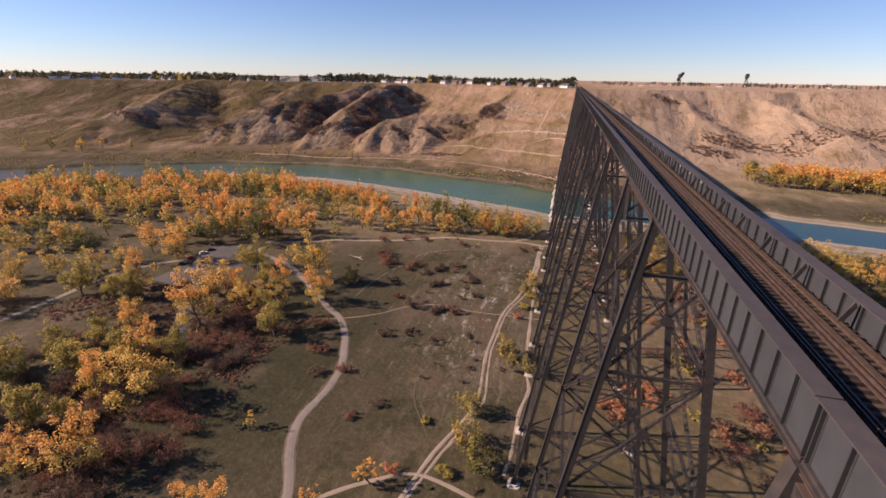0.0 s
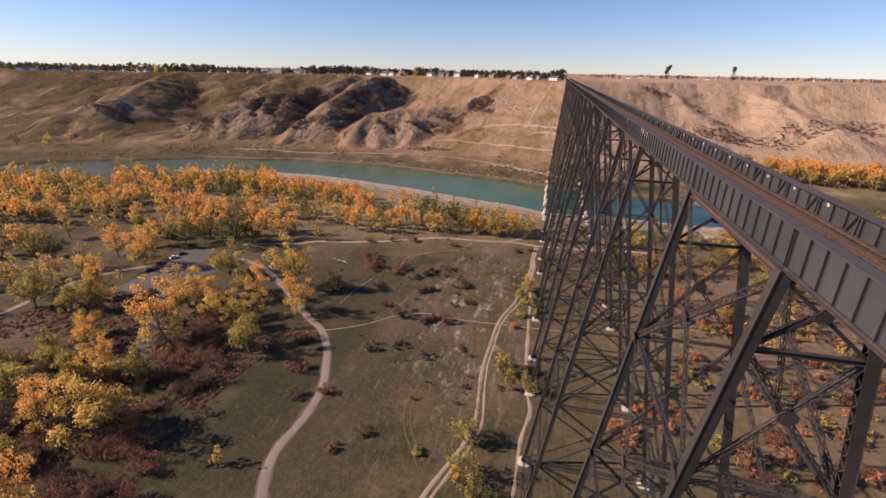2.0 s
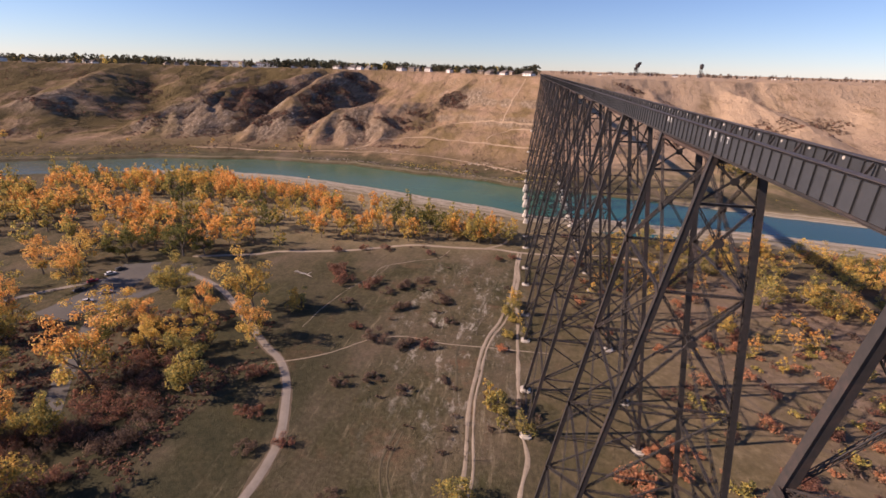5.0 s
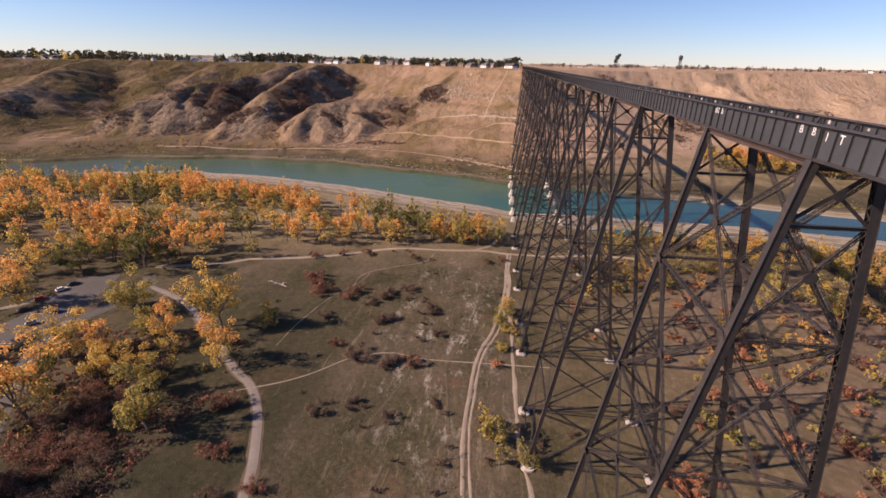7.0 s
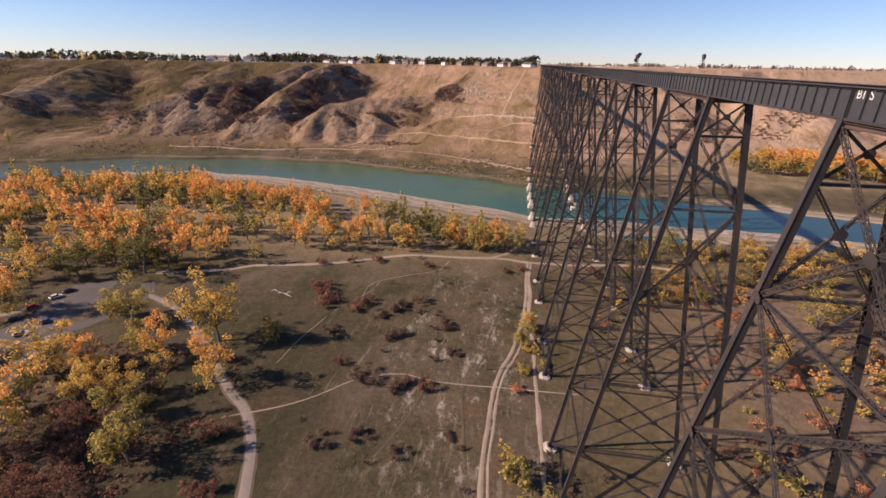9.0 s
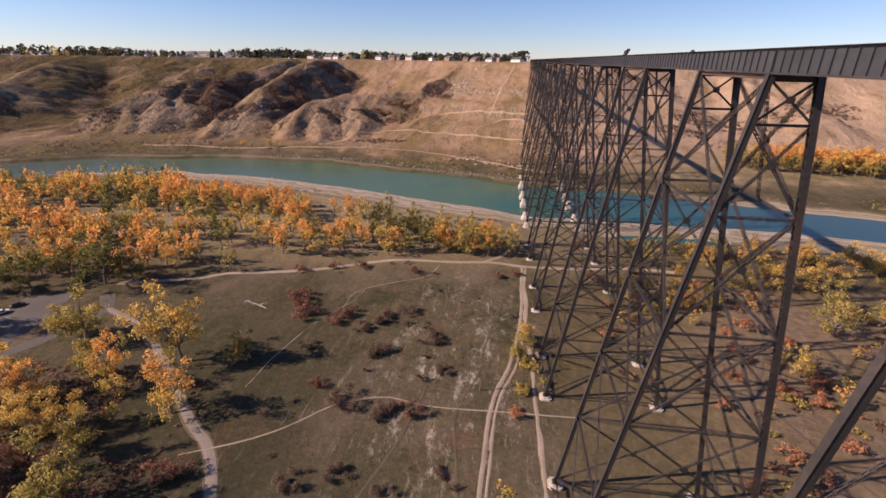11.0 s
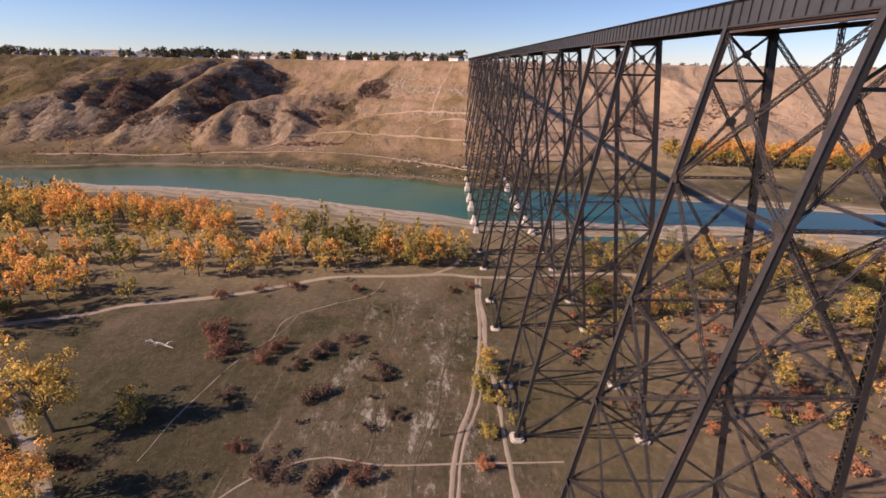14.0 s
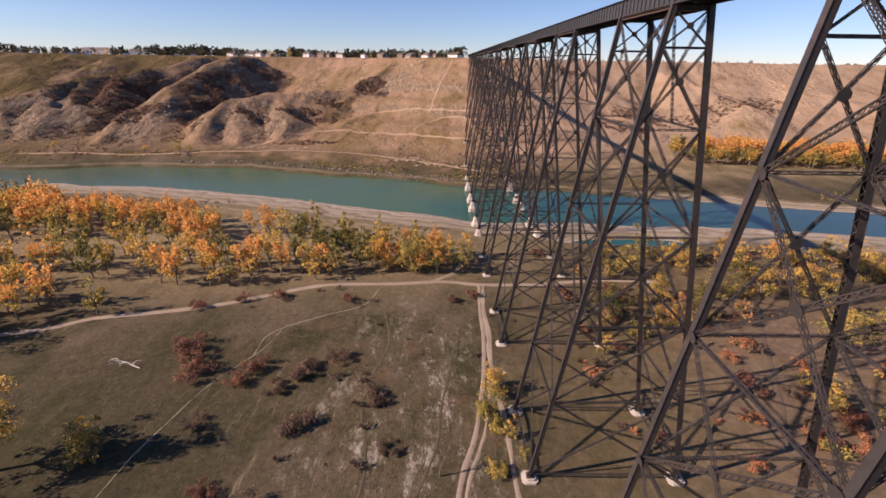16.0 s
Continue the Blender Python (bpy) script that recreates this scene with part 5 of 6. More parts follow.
# cottonwood belt along the river
random.seed(31)
made, tries, taken, joined = 0, 0, [], []
while made < 560 and tries < 60000:
    tries += 1
    x = random.uniform(-500, -22)
    bank = float(np.interp(x, (-500, -420, -330, -267, -210, -165, -134, -116, -72, -52, -22), (225, 262, 288, 288, 275, 265, 255, 252, 231, 229, 219)))
    low = float(np.interp(x, (-580, -330, -265, -191, -116, -77, -24), (-40, 76, 138, 156, 172, 186, 203)))
    y = random.uniform(low, bank)
    gap = noise.noise(Vector((x * 0.014, y * 0.03, 1.5)))
    strip = math.exp(-((y - (low + 0.6 * (bank - low))) / (0.1 * (bank - low))) ** 2) if -290 < x < -110 else 0
    if gap < -0.26 or (y < low + 0.33 * (bank - low) and random.random() < 0.55) or random.random() < strip * 0.97 or not clear_of(x, y, 3):
        continue
    if any((x - a) ** 2 + (y - b) ** 2 < (13 if x < -230 or y > low + 0.68 * (bank - low) else 24) for a, b in taken):
        continue
    taken.append((x, y))
    w = noise.noise(Vector((x * 0.02, y * 0.02, 9))) + random.uniform(-0.5, 0.5)
    k = "o" if w > 0.05 else "y" if w > -0.22 else "m" if w > -0.6 else "g"
    s = random.uniform(0.7, 1.12) * (0.82 if x > -210 else 0.95)
    tall = random.uniform(1.0, 1.3)
    proto = random.choice(far_trees[k])
    if x > -215 and y < low + 0.6 * (bank - low) and len(taken) - len(joined) < 150:
        put(proto, x, y, s, None, tall)
    else:
        joined.append((proto, Matrix.Translation((x, y, gheight(x, y))) @ Matrix.Rotation(random.uniform(0, 6.28), 4, "Z") @ Matrix.Diagonal((s, s, s * tall, 1))))
    made += 1
# grove on the other side of the river, downstream
made, tries = 0, 0
while made < 280 and tries < 20000:
    tries += 1
    x, y = random.uniform(178, 470), random.uniform(370, 490)
    inside = y - (424 - 0.13 * (x - 178))
    if not 0 < inside < 40 + 0.06 * (x - 178):
        continue
    s = random.uniform(0.75, 1.0) if inside < 9 else random.uniform(0.95, 1.35)
    kind = random.choice("mmyg") if inside < 9 or x < 205 else random.choice("oooooy")
    joined.append((random.choice(far_trees[kind]), Matrix.Translation((x, y, gheight(x, y))) @ Matrix.Rotation(random.uniform(0, 6.28), 4, "Z") @ Matrix.Scale(s, 4)))
    made += 1
join_copies("riverside_wood", joined, "dense orange and gold cottonwoods along the river")
for x, y, k in ((-560, 395, "m"), (-590, 380, "y"), (-615, 372, "m"), (-640, 352, "g"), (-600, 360, "y"), (-665, 340, "m"), (-300, 447, "y"), (-262, 452, "y"), (-270, 449, "m"), (-470, 420, "y"), (-380, 446, "y")):
    put(random.choice(far_trees[k]), x, y, random.uniform(0.4, 0.7) if y > 410 else random.uniform(0.8, 1.1))


def clumps(name, spots, size, mat, label, leaves=14):
    """Many small uncounted clumps in one mesh."""
    r = np.random.default_rng(91)
    vs, fs, n = [], [], 0
    for x, y, s in spots:
        z = gheight(x, y)
        d = r.normal(size=(leaves, 3))
        d[:, 2] = np.abs(d[:, 2])
        d /= np.linalg.norm(d, axis=1)[:, None]
        c = np.array([x, y, z]) + d * np.array([1, 1, 0.75 * size]) * s * r.random((leaves, 1)) ** 0.4
        a = np.cross(d, r.normal(size=(leaves, 3)))
        a /= np.linalg.norm(a, axis=1)[:, None] + 1e-6
        b = np.cross(d, a)
        q = s * 0.42
        v = np.stack([c - a * q - b * q * 0.5, c + a * q, c + b * q * 0.7], 1).reshape(-1, 3)
        vs.append(v)
        fs.append(np.arange(leaves * 3).reshape(-1, 3) + n)
        n += leaves * 3
    ob = new(name, raw_mesh(name, np.concatenate(vs).tolist(), np.concatenate(fs).tolist(), mat))
    return tagged(ob, label, "shrubs", kind="stuff")


# scrub in the gullies of the far slope
r = np.random.default_rng(77)
sx, sy = r.uniform(-900, 560, 90000), r.uniform(400, 860, 90000)
sz = land(sx, sy)
hollow = (land(sx + 26, sy) + land(sx - 26, sy) + land(sx, sy + 26) + land(sx, sy - 26)) / 4 - sz
east = land(sx - 6, sy) - land(sx + 6, sy)
keep = (sz > 7) & (sz < 82) & (hollow * 0.55 + east * 0.3 + 1.3 * fractal(sx, sy, 60, 61, 3) + r.normal(size=sx.size) * 0.6 > np.where(sx > 20, 2.9, np.where(sx < -540, 2.6, 2.3)))
spots = list(zip(sx[keep], sy[keep], r.uniform(0.7, 1.9, keep.sum())))[:9000]
# thickets: oval stands in the plan
for cx, cy, ra, rb, n in ((-410, 590, 28, 60, 1800), (-395, 545, 18, 30, 260), (-420, 650, 24, 40, 700), (-325, 640, 22, 55, 1300), (-305, 580, 22, 56, 1100), (-290, 520, 14, 30, 180), (-300, 690, 40, 16, 330), (-180, 556, 34, 20, 520), (-160, 592, 22, 12, 160),
                         (-120, 635, 20, 26, 420), (-98, 626, 12, 10, 90), (-235, 530, 22, 16, 170), (-495, 493, 20, 14, 130), (-640, 484, 40, 22, 300), (-629, 640, 44, 20, 240), (-520, 690, 30, 40, 260), (-160, 480, 30, 8, 80), (-450, 563, 16, 18, 230), (-461, 535, 16, 18, 230), (-430, 565, 16, 18, 230), (-357, 525, 16, 18, 230), (-338, 543, 16, 18, 230), (-316, 755, 16, 18, 230), (-290, 760, 16, 18, 230), (-334, 616, 16, 18, 230), (-437, 620, 16, 18, 230),
                         (225, 585, 70, 22, 420), (330, 610, 60, 28, 460), (162, 545, 30, 18, 200), (400, 670, 30, 25, 200), (130, 680, 25, 8, 90)):
    q, d = r.uniform(0, 6.283, n), r.random(n) ** 0.6
    px, py = cx + np.cos(q) * d * ra, cy + np.sin(q) * d * rb
    ok = fractal(px, py, 18, 64, 3) > -0.25
    spots += list(zip(px[ok], py[ok], r.uniform(0.9, 3.0, ok.sum())))
r.shuffle(spots)
half = len(spots) // 6
clumps("slope_scrub", spots[half:], 0.55, L_MAUVE, "dark leafless scrub filling the slope gullies", 12)
clumps("slope_scrub", spots[:half], 0.55, L_RED, "dark red scrub in the slope gullies", 18)
bx, by = r.uniform(-700, 420, 2600), r.uniform(0, 1, 2600)
by = np.interp(bx, FAR_X, FAR_Y) + 9 + 26 * by ** 2
keep = fractal(bx, by, 40, 63, 3) > 0.1
clumps("bank_scrub", list(zip(bx[keep], by[keep], r.uniform(0.4, 1.2, keep.sum()))), 1, L_YGREEN, "low dull scrub along the river bank", 20)
qx, qy = r.uniform(-560, 60, 1500), r.uniform(0, 1, 1500)
qy = np.interp(qx, FAR_X, FAR_Y) + 14 + 60 * qy
keep = fractal(qx, qy, 34, 68, 4) > 0.42
clumps("foot_scrub", list(zip(qx[keep], qy[keep], r.uniform(0.6, 1.9, keep.sum()))), 1, L_MAUVE, "grey-brown bushes along the foot of the slope", 12)
ux, uy = r.uniform(-420, -20, 7000), r.uniform(60, 330, 7000)
low = np.interp(ux, (-560, -330, -265, -191, -116, -77, -24), (-40, 80, 150, 176, 196, 202, 204))
keep = (uy > low) & (uy < np.interp(ux, NEAR_X, NEAR_Y) - 24) & (fractal(ux, uy, 30, 65, 3) > 0.35)
clumps("undergrowth", list(zip(ux[keep], uy[keep], r.uniform(0.4, 1.1, keep.sum()))), 1, L_MAUVE, "brown undergrowth beneath the cottonwoods", 16)
gx_, gy_ = r.uniform(-232, -98, 9000), r.uniform(-50, 94, 9000)
keep = (fractal(gx_, gy_, 24, 69, 4) > 0.1) & (gx_ < np.interp(gy_, (-40, 0, 30, 60, 90, 118), (-104, -108, -112, -108, -112, -122)))
brush = [(x, y, q) for x, y, q in zip(gx_[keep], gy_[keep], r.uniform(0.4, 1.3, keep.sum())) if clear_of(x, y, 3.2)]
clumps("grove_brush", brush[::2], 1, L_MAUVE, "brown leafless brush beneath the grove trees", 14)
clumps("grove_brush", brush[1::2], 1, L_RED, "dull red brush beneath the grove trees", 14)
tx, ty = r.uniform(-110, 140, 16000), r.uniform(-60, 200, 16000)
keep = (fractal(tx, ty, 26, 67, 4) > 0.25)
clumps("grass_tufts", list(zip(tx[keep], ty[keep], r.uniform(0.15, 0.5, keep.sum()))), 1, material("dry_grass_tufts", [(0.2, (0.07, 0.055, 0.03)), (0.6, (0.15, 0.115, 0.065)), (0.9, (0.24, 0.19, 0.115))], 0.3, 0.9, random_mix=0.8, island=True), "tufts of dry olive grass", 6)

# riprap on the far bank
bm = bmesh.new()
for k in range(420):
    x = r.uniform(-260, 30)
    y = float(np.interp(x, FAR_X, FAR_Y)) + r.uniform(-1, 7)
    s = r.uniform(0.4, 1.3)
    m = Matrix.Translation((x, y, gheight(x, y) + 0.1)) @ Euler(r.uniform(0, 3, 3)).to_matrix().to_4x4() @ Matrix.Diagonal((s, s * 0.8, s * 0.6, 1))
    v = [bm.verts.new(m @ Vector(c)) for c in ((1, 0, 0), (-1, 0, 0), (0, 1, 0), (0, -1, 0), (0.2, 0.1, 1), (0, 0, -1))]
    for f in ((0, 2, 4), (2, 1, 4), (1, 3, 4), (3, 0, 4), (2, 0, 5), (1, 2, 5), (3, 1, 5), (0, 3, 5)):
        bm.faces.new([v[i] for i in f])
tagged(part("riprap", bm, M_ROCK, None), "pale broken stone along the river bank", "rocks", kind="stuff")

# pale clay and sandstone outcrops on the far slope
M_CLAYROCK = material("pale_clay_rock", [(0.3, (0.26, 0.2, 0.145)), (0.7, (0.44, 0.36, 0.28))], 0.6, 0.95, coarse=0.1, random_mix=0.3, island=True)
OUTCROPS = ((-72, 426, 9, 3, 16), (-55, 425, 8, 3, 16), (-35, 411, 10, 3, 18), (-80, 632, 7, 6, 26), (-97, 638, 5, 5, 14), (-65, 678, 8, 4, 26), (-31, 604, 3, 3, 6), (-210, 465, 7, 3, 10), (-164, 463, 9, 3, 12), (-337, 545, 5, 8, 14), (-355, 523, 5, 7, 12), (-445, 494, 6, 8, 14), (-458, 540, 6, 6, 14), (-407, 504, 8, 4, 8), (-321, 536, 5, 8, 10), (-13, 405, 7, 3, 12), (-147, 702, 8, 3, 10))
bm = bmesh.new()
for cx, cy, ra, rb, n in OUTCROPS:
    for k in range(n):
        x, y = cx + r.normal() * ra, cy + r.normal() * rb
        s = r.uniform(0.5, 1.6)
        m = Matrix.Translation((x, y, gheight(x, y) - 0.25 * s)) @ Euler(r.uniform(-0.4, 0.4, 3)).to_matrix().to_4x4() @ Matrix.Diagonal((s * 1.5, s, s * 0.75, 1))
        v = [bm.verts.new(m @ (Vector(c) * r.uniform(0.8, 1.2))) for c in ((1, 0.3, 0), (-1, 0.2, 0.1), (0.2, 1, 0), (-0.2, -1, 0.1), (0.35, 0.1, 1), (-0.4, -0.2, 0.8), (0, 0, -1))]
        for f in ((0, 2, 4), (2, 1, 5), (2, 5, 4), (1, 3, 5), (3, 4, 5), (3, 0, 4), (2, 0, 6), (1, 2, 6), (3, 1, 6), (0, 3, 6)):
            bm.faces.new([v[i] for i in f])
tagged(part("rock_outcrop", bm, M_CLAYROCK, None), "pale clay and sandstone outcrops on the tan slope", "rocks", kind="stuff")

# ---- the town on the plateau ----
M_SIDING = [material("pale_house_siding", [(0.3, (0.66, 0.64, 0.61)), (0.7, (0.82, 0.81, 0.79))], 0.3, 0.8, random_mix=0.4),
            material("tan_house_siding", [(0.3, (0.25, 0.19, 0.14)), (0.7, (0.42, 0.34, 0.27))], 0.3, 0.8, random_mix=0.4)]
M_ROOF = material("grey_brown_shingles", [(0.3, (0.08, 0.07, 0.065)), (0.7, (0.17, 0.15, 0.14))], 0.6, 0.9, random_mix=0.5)
M_PANE = material("dark_window_glass", [(0.3, (0.03, 0.035, 0.04)), (0.7, (0.05, 0.055, 0.06))], 1.0, 0.15)


def house(w, d, h, mat, seed, label):
    root = new("house")
    tagged(root, label, "house", "houses on the plateau")
    bm = bmesh.new()
    box(bm, -w / 2, w / 2, -d / 2, d / 2, -1.0, h)
    part("wall", bm, mat, root)
    bm = bmesh.new()
    e, p = 0.5, h + d * 0.3
    v = [bm.verts.new(c) for c in ((-w / 2 - e, -d / 2 - e, h - 0.1), (w / 2 + e, -d / 2 - e, h - 0.1), (w / 2 + e, d / 2 + e, h - 0.1), (-w / 2 - e, d / 2 + e, h - 0.1), (-w / 2 - e, 0, p), (w / 2 + e, 0, p))]
    for f in ((0, 1, 5, 4), (2, 3, 4, 5), (0, 4, 3), (1, 2, 5), (3, 2, 1, 0)):
        bm.faces.new([v[i] for i in f])
    roof = part("roof", bm, M_ROOF, root)
    bm = bmesh.new()
    box(bm, w * 0.2, w * 0.2 + 0.8, 0.5, 1.3, h, p + 0.8)
    part("chimney", bm, M_CONC, roof)
    for k in range(int(w / 3.5)):
        for z in ((1.0, 2.4),) if h < 4 else ((1.0, 2.4), (3.8, 5.1)):
            bm = bmesh.new()
            x = -w / 2 + 1.2 + k * 3.4
            box(bm, x, x + 1.5, -d / 2 - 0.05, -d / 2 - 0.003, *z)
            part("window", bm, M_PANE, root)
    return root


random.seed(41)
houses = [house(13, 9, 5.6, M_SIDING[0], 1, "pale two-storey house behind the valley edge"), house(15, 10, 3.2, M_SIDING[1], 2, "low tan house behind the valley edge"),
          house(12, 9, 5.4, M_SIDING[1], 3, "tan two-storey house behind the valley edge"), house(16, 10, 3.4, M_SIDING[0], 4, "low pale house behind the valley edge")]
for i, h in enumerate(houses):
    h.location = (-700 + 60 * i, 1040, gheight(-700 + 60 * i, 1040))


def crest_y(x):
    return float(np.interp(x, FAR_X, FAR_Y) + np.interp(x, CREST_X, CREST_D))


for k in range(78):
    x = random.uniform(-1150, -10)
    y = crest_y(x) + random.uniform(12, 75)
    put(random.choice(houses + houses[::3]), x, y, random.uniform(0.75, 1.05), random.uniform(-1.3, -0.3))
for k in range(20):
    x = random.uniform(150, 1100)
    y = crest_y(x) + random.uniform(480, 760)
    put(random.choice(houses), x, y, random.uniform(0.6, 0.9), random.uniform(-0.9, 0.1))
long_house = house(46, 12, 8.0, M_SIDING[0], 7, "long white apartment block behind the valley edge")
long_house.name = "apartment_block"
long_house.location = (-600, crest_y(-600) + 60, gheight(-600, crest_y(-600) + 60))
put(long_house, -545, crest_y(-545) + 64, 0.9, 0.1)

# trees of the town, too many to count
r = np.random.default_rng(101)


def far_wood(name, n, x0, x1, d0, d1, conifer, mat, label, h0, h1):
    vs, fs, c = [], [], 0
    for k in range(n):
        x = r.uniform(x0, x1)
        gap = lattice_noise(np.array([x / 38.0]), np.array([0.5]), 93)[0]
        y = crest_y(x) + r.uniform(d0, d1) + (60 if gap < 0 and r.random() < 0.8 else 0)
        z = gheight(x, y)
        h = r.uniform(h0, h1) * (1.25 if gap > 0.35 else 0.85 if gap < -0.2 else 1.0)
        m = 46
        t = r.random(m)
        if conifer:
            rad = h * 0.25 * (1 - t) + 0.4
        else:
            rad = h * 0.36 * np.sqrt(np.clip(1 - (2 * t - 1) ** 2, 0.05, 1))
        a = r.uniform(0, 6.283, m)
        rr = rad * r.uniform(0.5, 1.0, m)
        p = np.stack([x + np.cos(a) * rr, y + np.sin(a) * rr, z + h * (0.1 + 0.9 * t)], 1)
        d = r.normal(size=(m, 3))
        d /= np.linalg.norm(d, axis=1)[:, None]
        e = np.cross(d, r.normal(size=(m, 3)))
        e /= np.linalg.norm(e, axis=1)[:, None]
        s = h * (0.09 if conifer else 0.12)
        v = np.stack([p - d * s, p + e * s * 0.8, p + d * s, p - e * s * 0.8], 1).reshape(-1, 3)
        vs.append(v)
        fs.append(np.arange(m * 4).reshape(-1, 4) + c)
        c += m * 4
    ob = new(name, raw_mesh(name, np.concatenate(vs).tolist(), np.concatenate(fs).tolist(), mat))
    return tagged(ob, label, "trees", kind="stuff")


far_wood("town_conifers", 240, -1300, -5, 30, 280, True, L_FIR, "dark spruces between the plateau houses", 9, 16)
far_wood("town_broadleaves", 900, -1400, 0, 30, 260, False, L_TOWN, "grey-green garden trees on the plateau", 9, 14)
far_wood("town_autumn_trees", 46, -1300, 0, 26, 200, False, L_TURNING, "turning garden trees on the plateau", 8, 13)
far_wood("plateau_trees", 300, 60, 1500, 420, 900, False, L_MAUVE, "sparse brown trees on the far plateau", 5, 10)
far_wood("plateau_conifers", 40, 60, 1500, 420, 900, True, L_FIR, "sparse dark conifers on the far plateau", 5, 10)


# ---- water towers on the horizon ----
def water_tower(x, y, H, tank):
    root = new("water_tower")
    tagged(root, "dark water tower on slender legs on the horizon", "water tower")
    root.location = (x, y, gheight(x, y))
    for k in range(4):
        a = math.pi / 4 + k * math.pi / 2
        bm = bmesh.new()
        tube(bm, [(math.cos(a) * 5, math.sin(a) * 5, -1), (math.cos(a) * 3, math.sin(a) * 3, H * 0.68)], [0.5, 0.4], 6)
        part("leg", bm, M_STEEL, root)
    bm = bmesh.new()
    n = 14
    prof = [(0.4, H * 0.6), (3.2, H * 0.66), (tank, H * 0.72), (tank, H * 0.92), (tank * 0.6, H * 0.97), (0.2, H)]
    rings = [[bm.verts.new((math.cos(2 * math.pi * k / n) * q, math.sin(2 * math.pi * k / n) * q, z)) for k in range(n)] for q, z in prof]
    for a, b in zip(rings, rings[1:]):
        for k in range(n):
            bm.faces.new((a[k], a[(k + 1) % n], b[(k + 1) % n], b[k]))
    part("tank", bm, M_STEEL, root)
    bm = bmesh.new()
    tube(bm, [(0, 0, -1), (0, 0, H * 0.62)], [0.7, 0.7], 8)
    part("riser", bm, M_STEEL, root)
    return root


water_tower(394, 1212, 32, 4.6)
mast = water_tower(262, 1280, 30, 5.5)
mast.name = "elevator_tower"
tagged(mast, "dark irregular elevator tower on the horizon", "tower")
bm = bmesh.new()
box(bm, -7, -1, -2, 2, 12, 20)
box(bm, 1, 8, -2, 2, 26, 33)
part("headhouse", bm, M_STEEL, mast)


# ---- cars in the car park ----
def car(colour, label):
    root = new("parked_car")
    tagged(root, label, "car", "cars in the car park")
    m = material("car_paint", [(0.3, colour), (0.7, tuple(c * 1.2 for c in colour))], 0.5, 0.3, spec=0.5)
    bm = bmesh.new()
    side = ((-2.2, 0.35), (2.2, 0.35), (2.25, 0.75), (1.2, 0.95), (-1.9, 1.0), (-2.25, 0.8))
    l = [bm.verts.new((x, -0.88, z)) for x, z in side]
    q = [bm.verts.new((x, 0.88, z)) for x, z in side]
    bm.faces.new(list(reversed(l)))
    bm.faces.new(q)
    for k in range(6):
        bm.faces.new((l[k], l[(k + 1) % 6], q[(k + 1) % 6], q[k]))
    part("body", bm, m, root)
    bm = bmesh.new()
    lo_, hi_ = ((-1.85, 0.98), (1.15, 0.95)), ((-1.35, 1.5), (0.45, 1.5))
    v = [bm.verts.new((x, s * (0.82 if z < 1.2 else 0.68), z)) for s in (-1, 1) for x, z in (lo_[0], lo_[1], hi_[1], hi_[0])]
    for f in ((0, 1, 2, 3), (7, 6, 5, 4), (1, 5, 6, 2), (4, 0, 3, 7)):
        bm.faces.new([v[i] for i in f])
    part("glasshouse", bm, M_PANE, root)
    bm = bmesh.new()
    box(bm, -1.36, 0.46, -0.69, 0.69, 1.501, 1.56)
    part("roof", bm, m, root)
    for x in (-1.4, 1.4):
        for y in (-0.8, 0.8):
            bm = bmesh.new()
            tube(bm, [(x, y - 0.11, 0.33), (x, y + 0.11, 0.33)], [0.33, 0.33], 12)
            part("wheel", bm, M_ASPHALT, root)
    return root


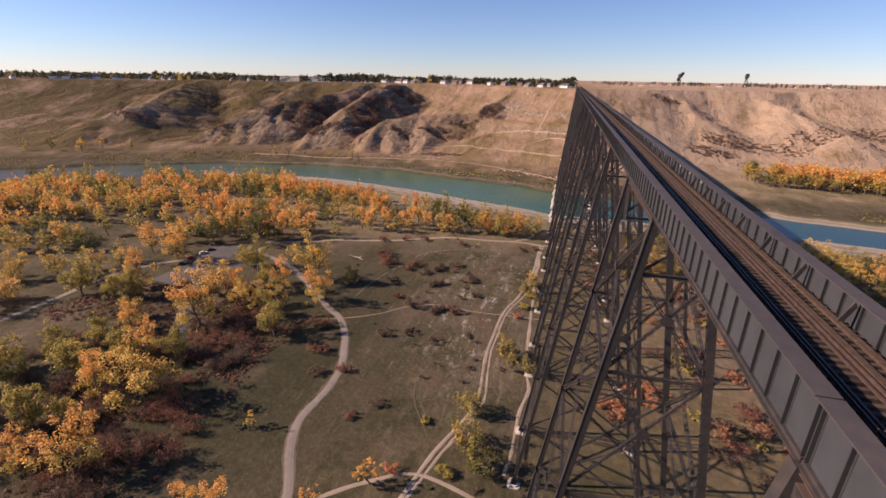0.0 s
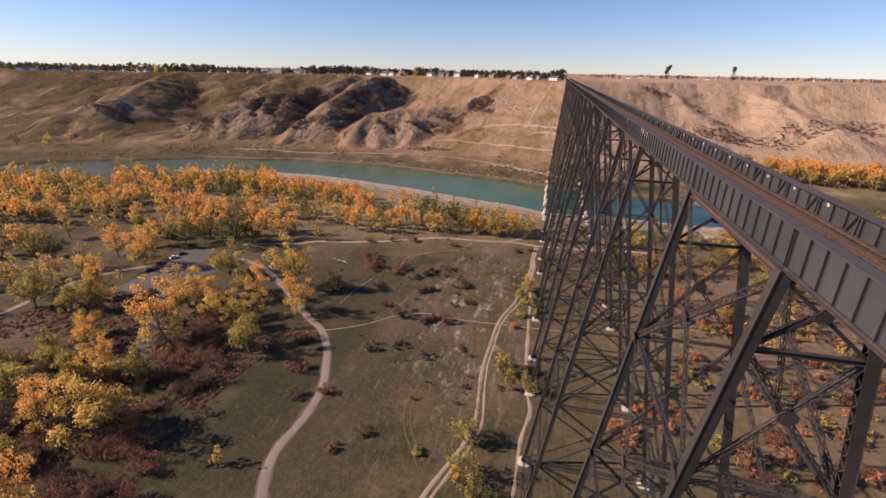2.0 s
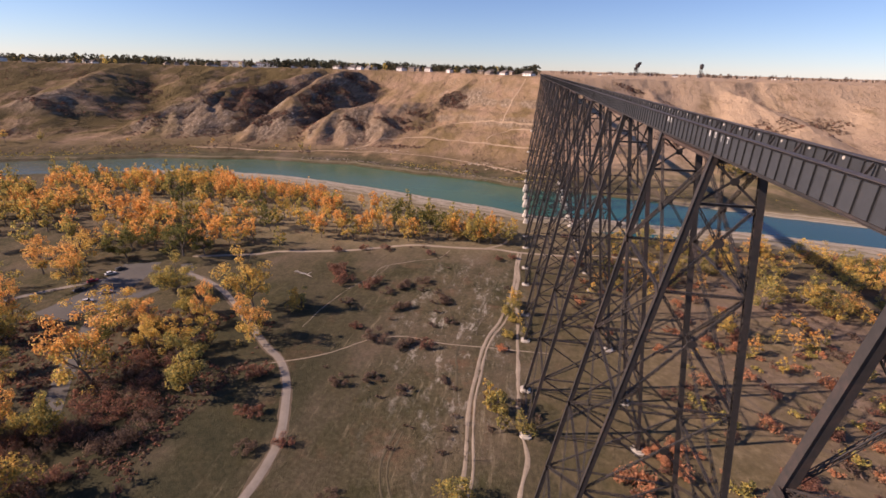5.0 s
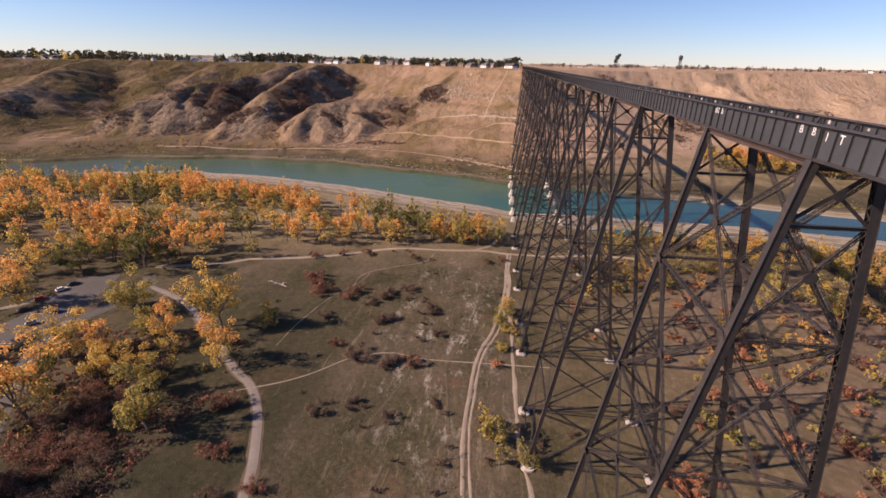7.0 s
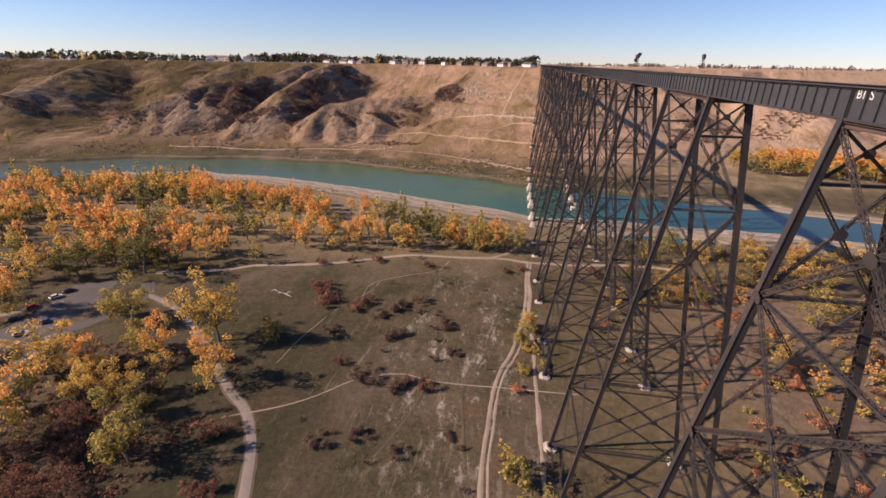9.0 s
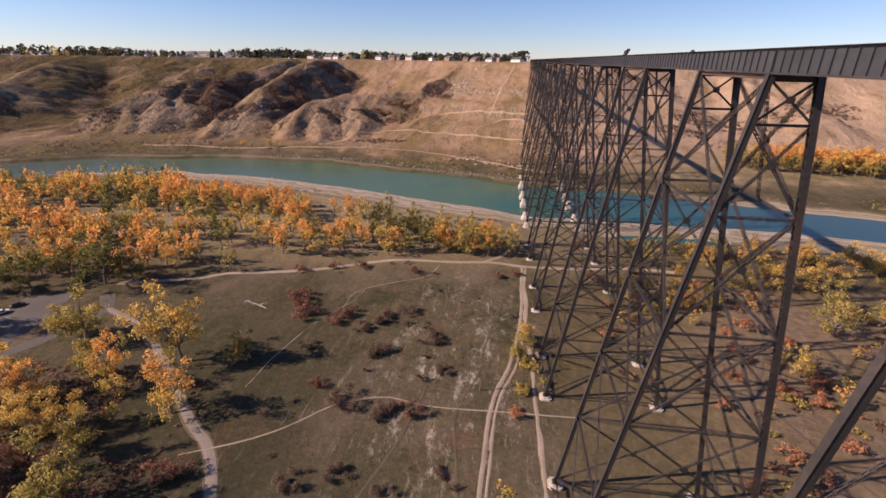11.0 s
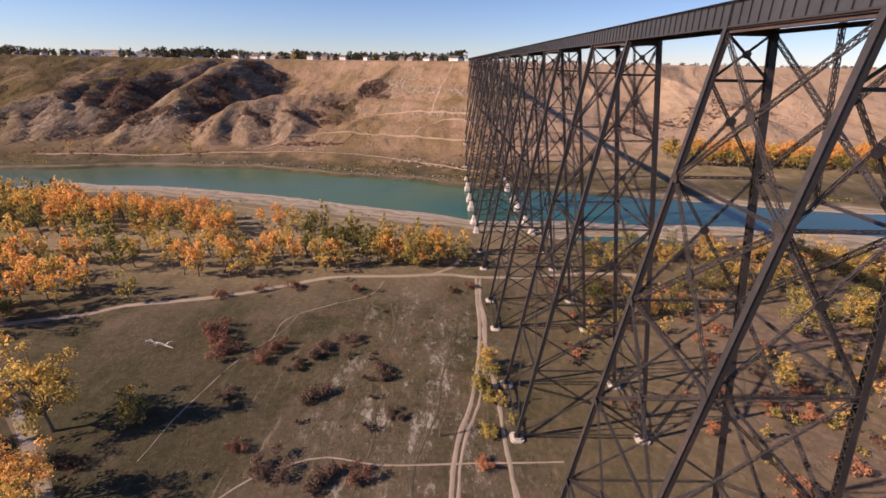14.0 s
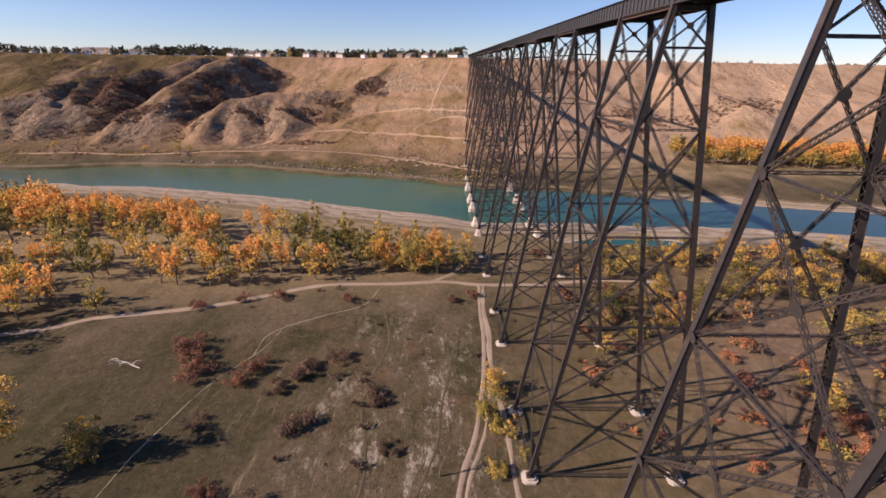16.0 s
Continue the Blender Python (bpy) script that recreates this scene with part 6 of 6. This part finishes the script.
for colour, label, x, y, spin in (((0.6, 0.6, 0.6), "white car parked on asphalt", -212, 118, 1.1), ((0.3, 0.03, 0.03), "red car parked on asphalt", -213, 109, 1.0), ((0.03, 0.035, 0.05), "dark car parked on asphalt", -211, 100, 1.0),
                                  ((0.05, 0.08, 0.2), "blue car parked on asphalt", -198, 101, 0.8), ((0.05, 0.05, 0.05), "black car parked on asphalt", -212, 124, 1.1), ((0.4, 0.4, 0.42), "silver car parked on asphalt", -199, 92, 0.8)):
    c = car(colour, label)
    c.location = (x, y, gheight(x, y) + 0.09)
    c.rotation_euler = (0, 0, spin)


# ---- painted letters on the girder ----
def letters(text, y, z, size, label):
    cu = bpy.data.curves.new("letters", "FONT")
    cu.body = text
    cu.size = size
    cu.extrude = 0.004
    cu.space_character = 1.25
    ob = new("painted_letters", cu)
    cu.materials.append(M_WHITE)
    ob.matrix_world = Matrix.Translation((-0.04, y, z)) @ Matrix(((0, 0, -1), (-1, 0, 0), (0, 1, 0))).to_4x4()
    return tagged(ob, label, "lettering")


for text, y, z, size in (("B", 3.0, 1.85, 0.9), ("B", 1.3, 1.85, 0.9), ("I", -0.55, 1.65, 0.95), ("T", -2.1, 1.65, 1.0), ("BI", 19.9, 1.85, 1.05), ("S", 18.35, 1.85, 1.1)):
    letters(text, y, TOP + z, size, "white hand-painted letter on the girder web")


# small pale blots on the inner face of the far girder
random.seed(61)
y = -42.68
while y < 330:
    bm = bmesh.new()
    a, b2 = random.uniform(0.16, 0.25), random.uniform(0.12, 0.2)
    z0 = TOP + 2.26 + random.uniform(-0.04, 0.04)
    ring = [(math.cos(q) * a * random.uniform(0.7, 1.1), math.sin(q) * b2 * random.uniform(0.7, 1.1)) for q in [k * math.pi / 4 for k in range(8)]]
    front = [bm.verts.new((GAUGE - 0.026, y + p, z0 + q)) for p, q in ring]
    back = [bm.verts.new((GAUGE - 0.021, y + p, z0 + q)) for p, q in ring]
    bm.faces.new(front)
    bm.faces.new(list(reversed(back)))
    for k in range(8):
        bm.faces.new((front[k], front[(k + 1) % 8], back[(k + 1) % 8], back[k]))
    tagged(part("paint_mark", bm, M_CONC, None), "small pale blot inside the far girder", "paint mark", "paint marks on the girder")
    y += 5.053
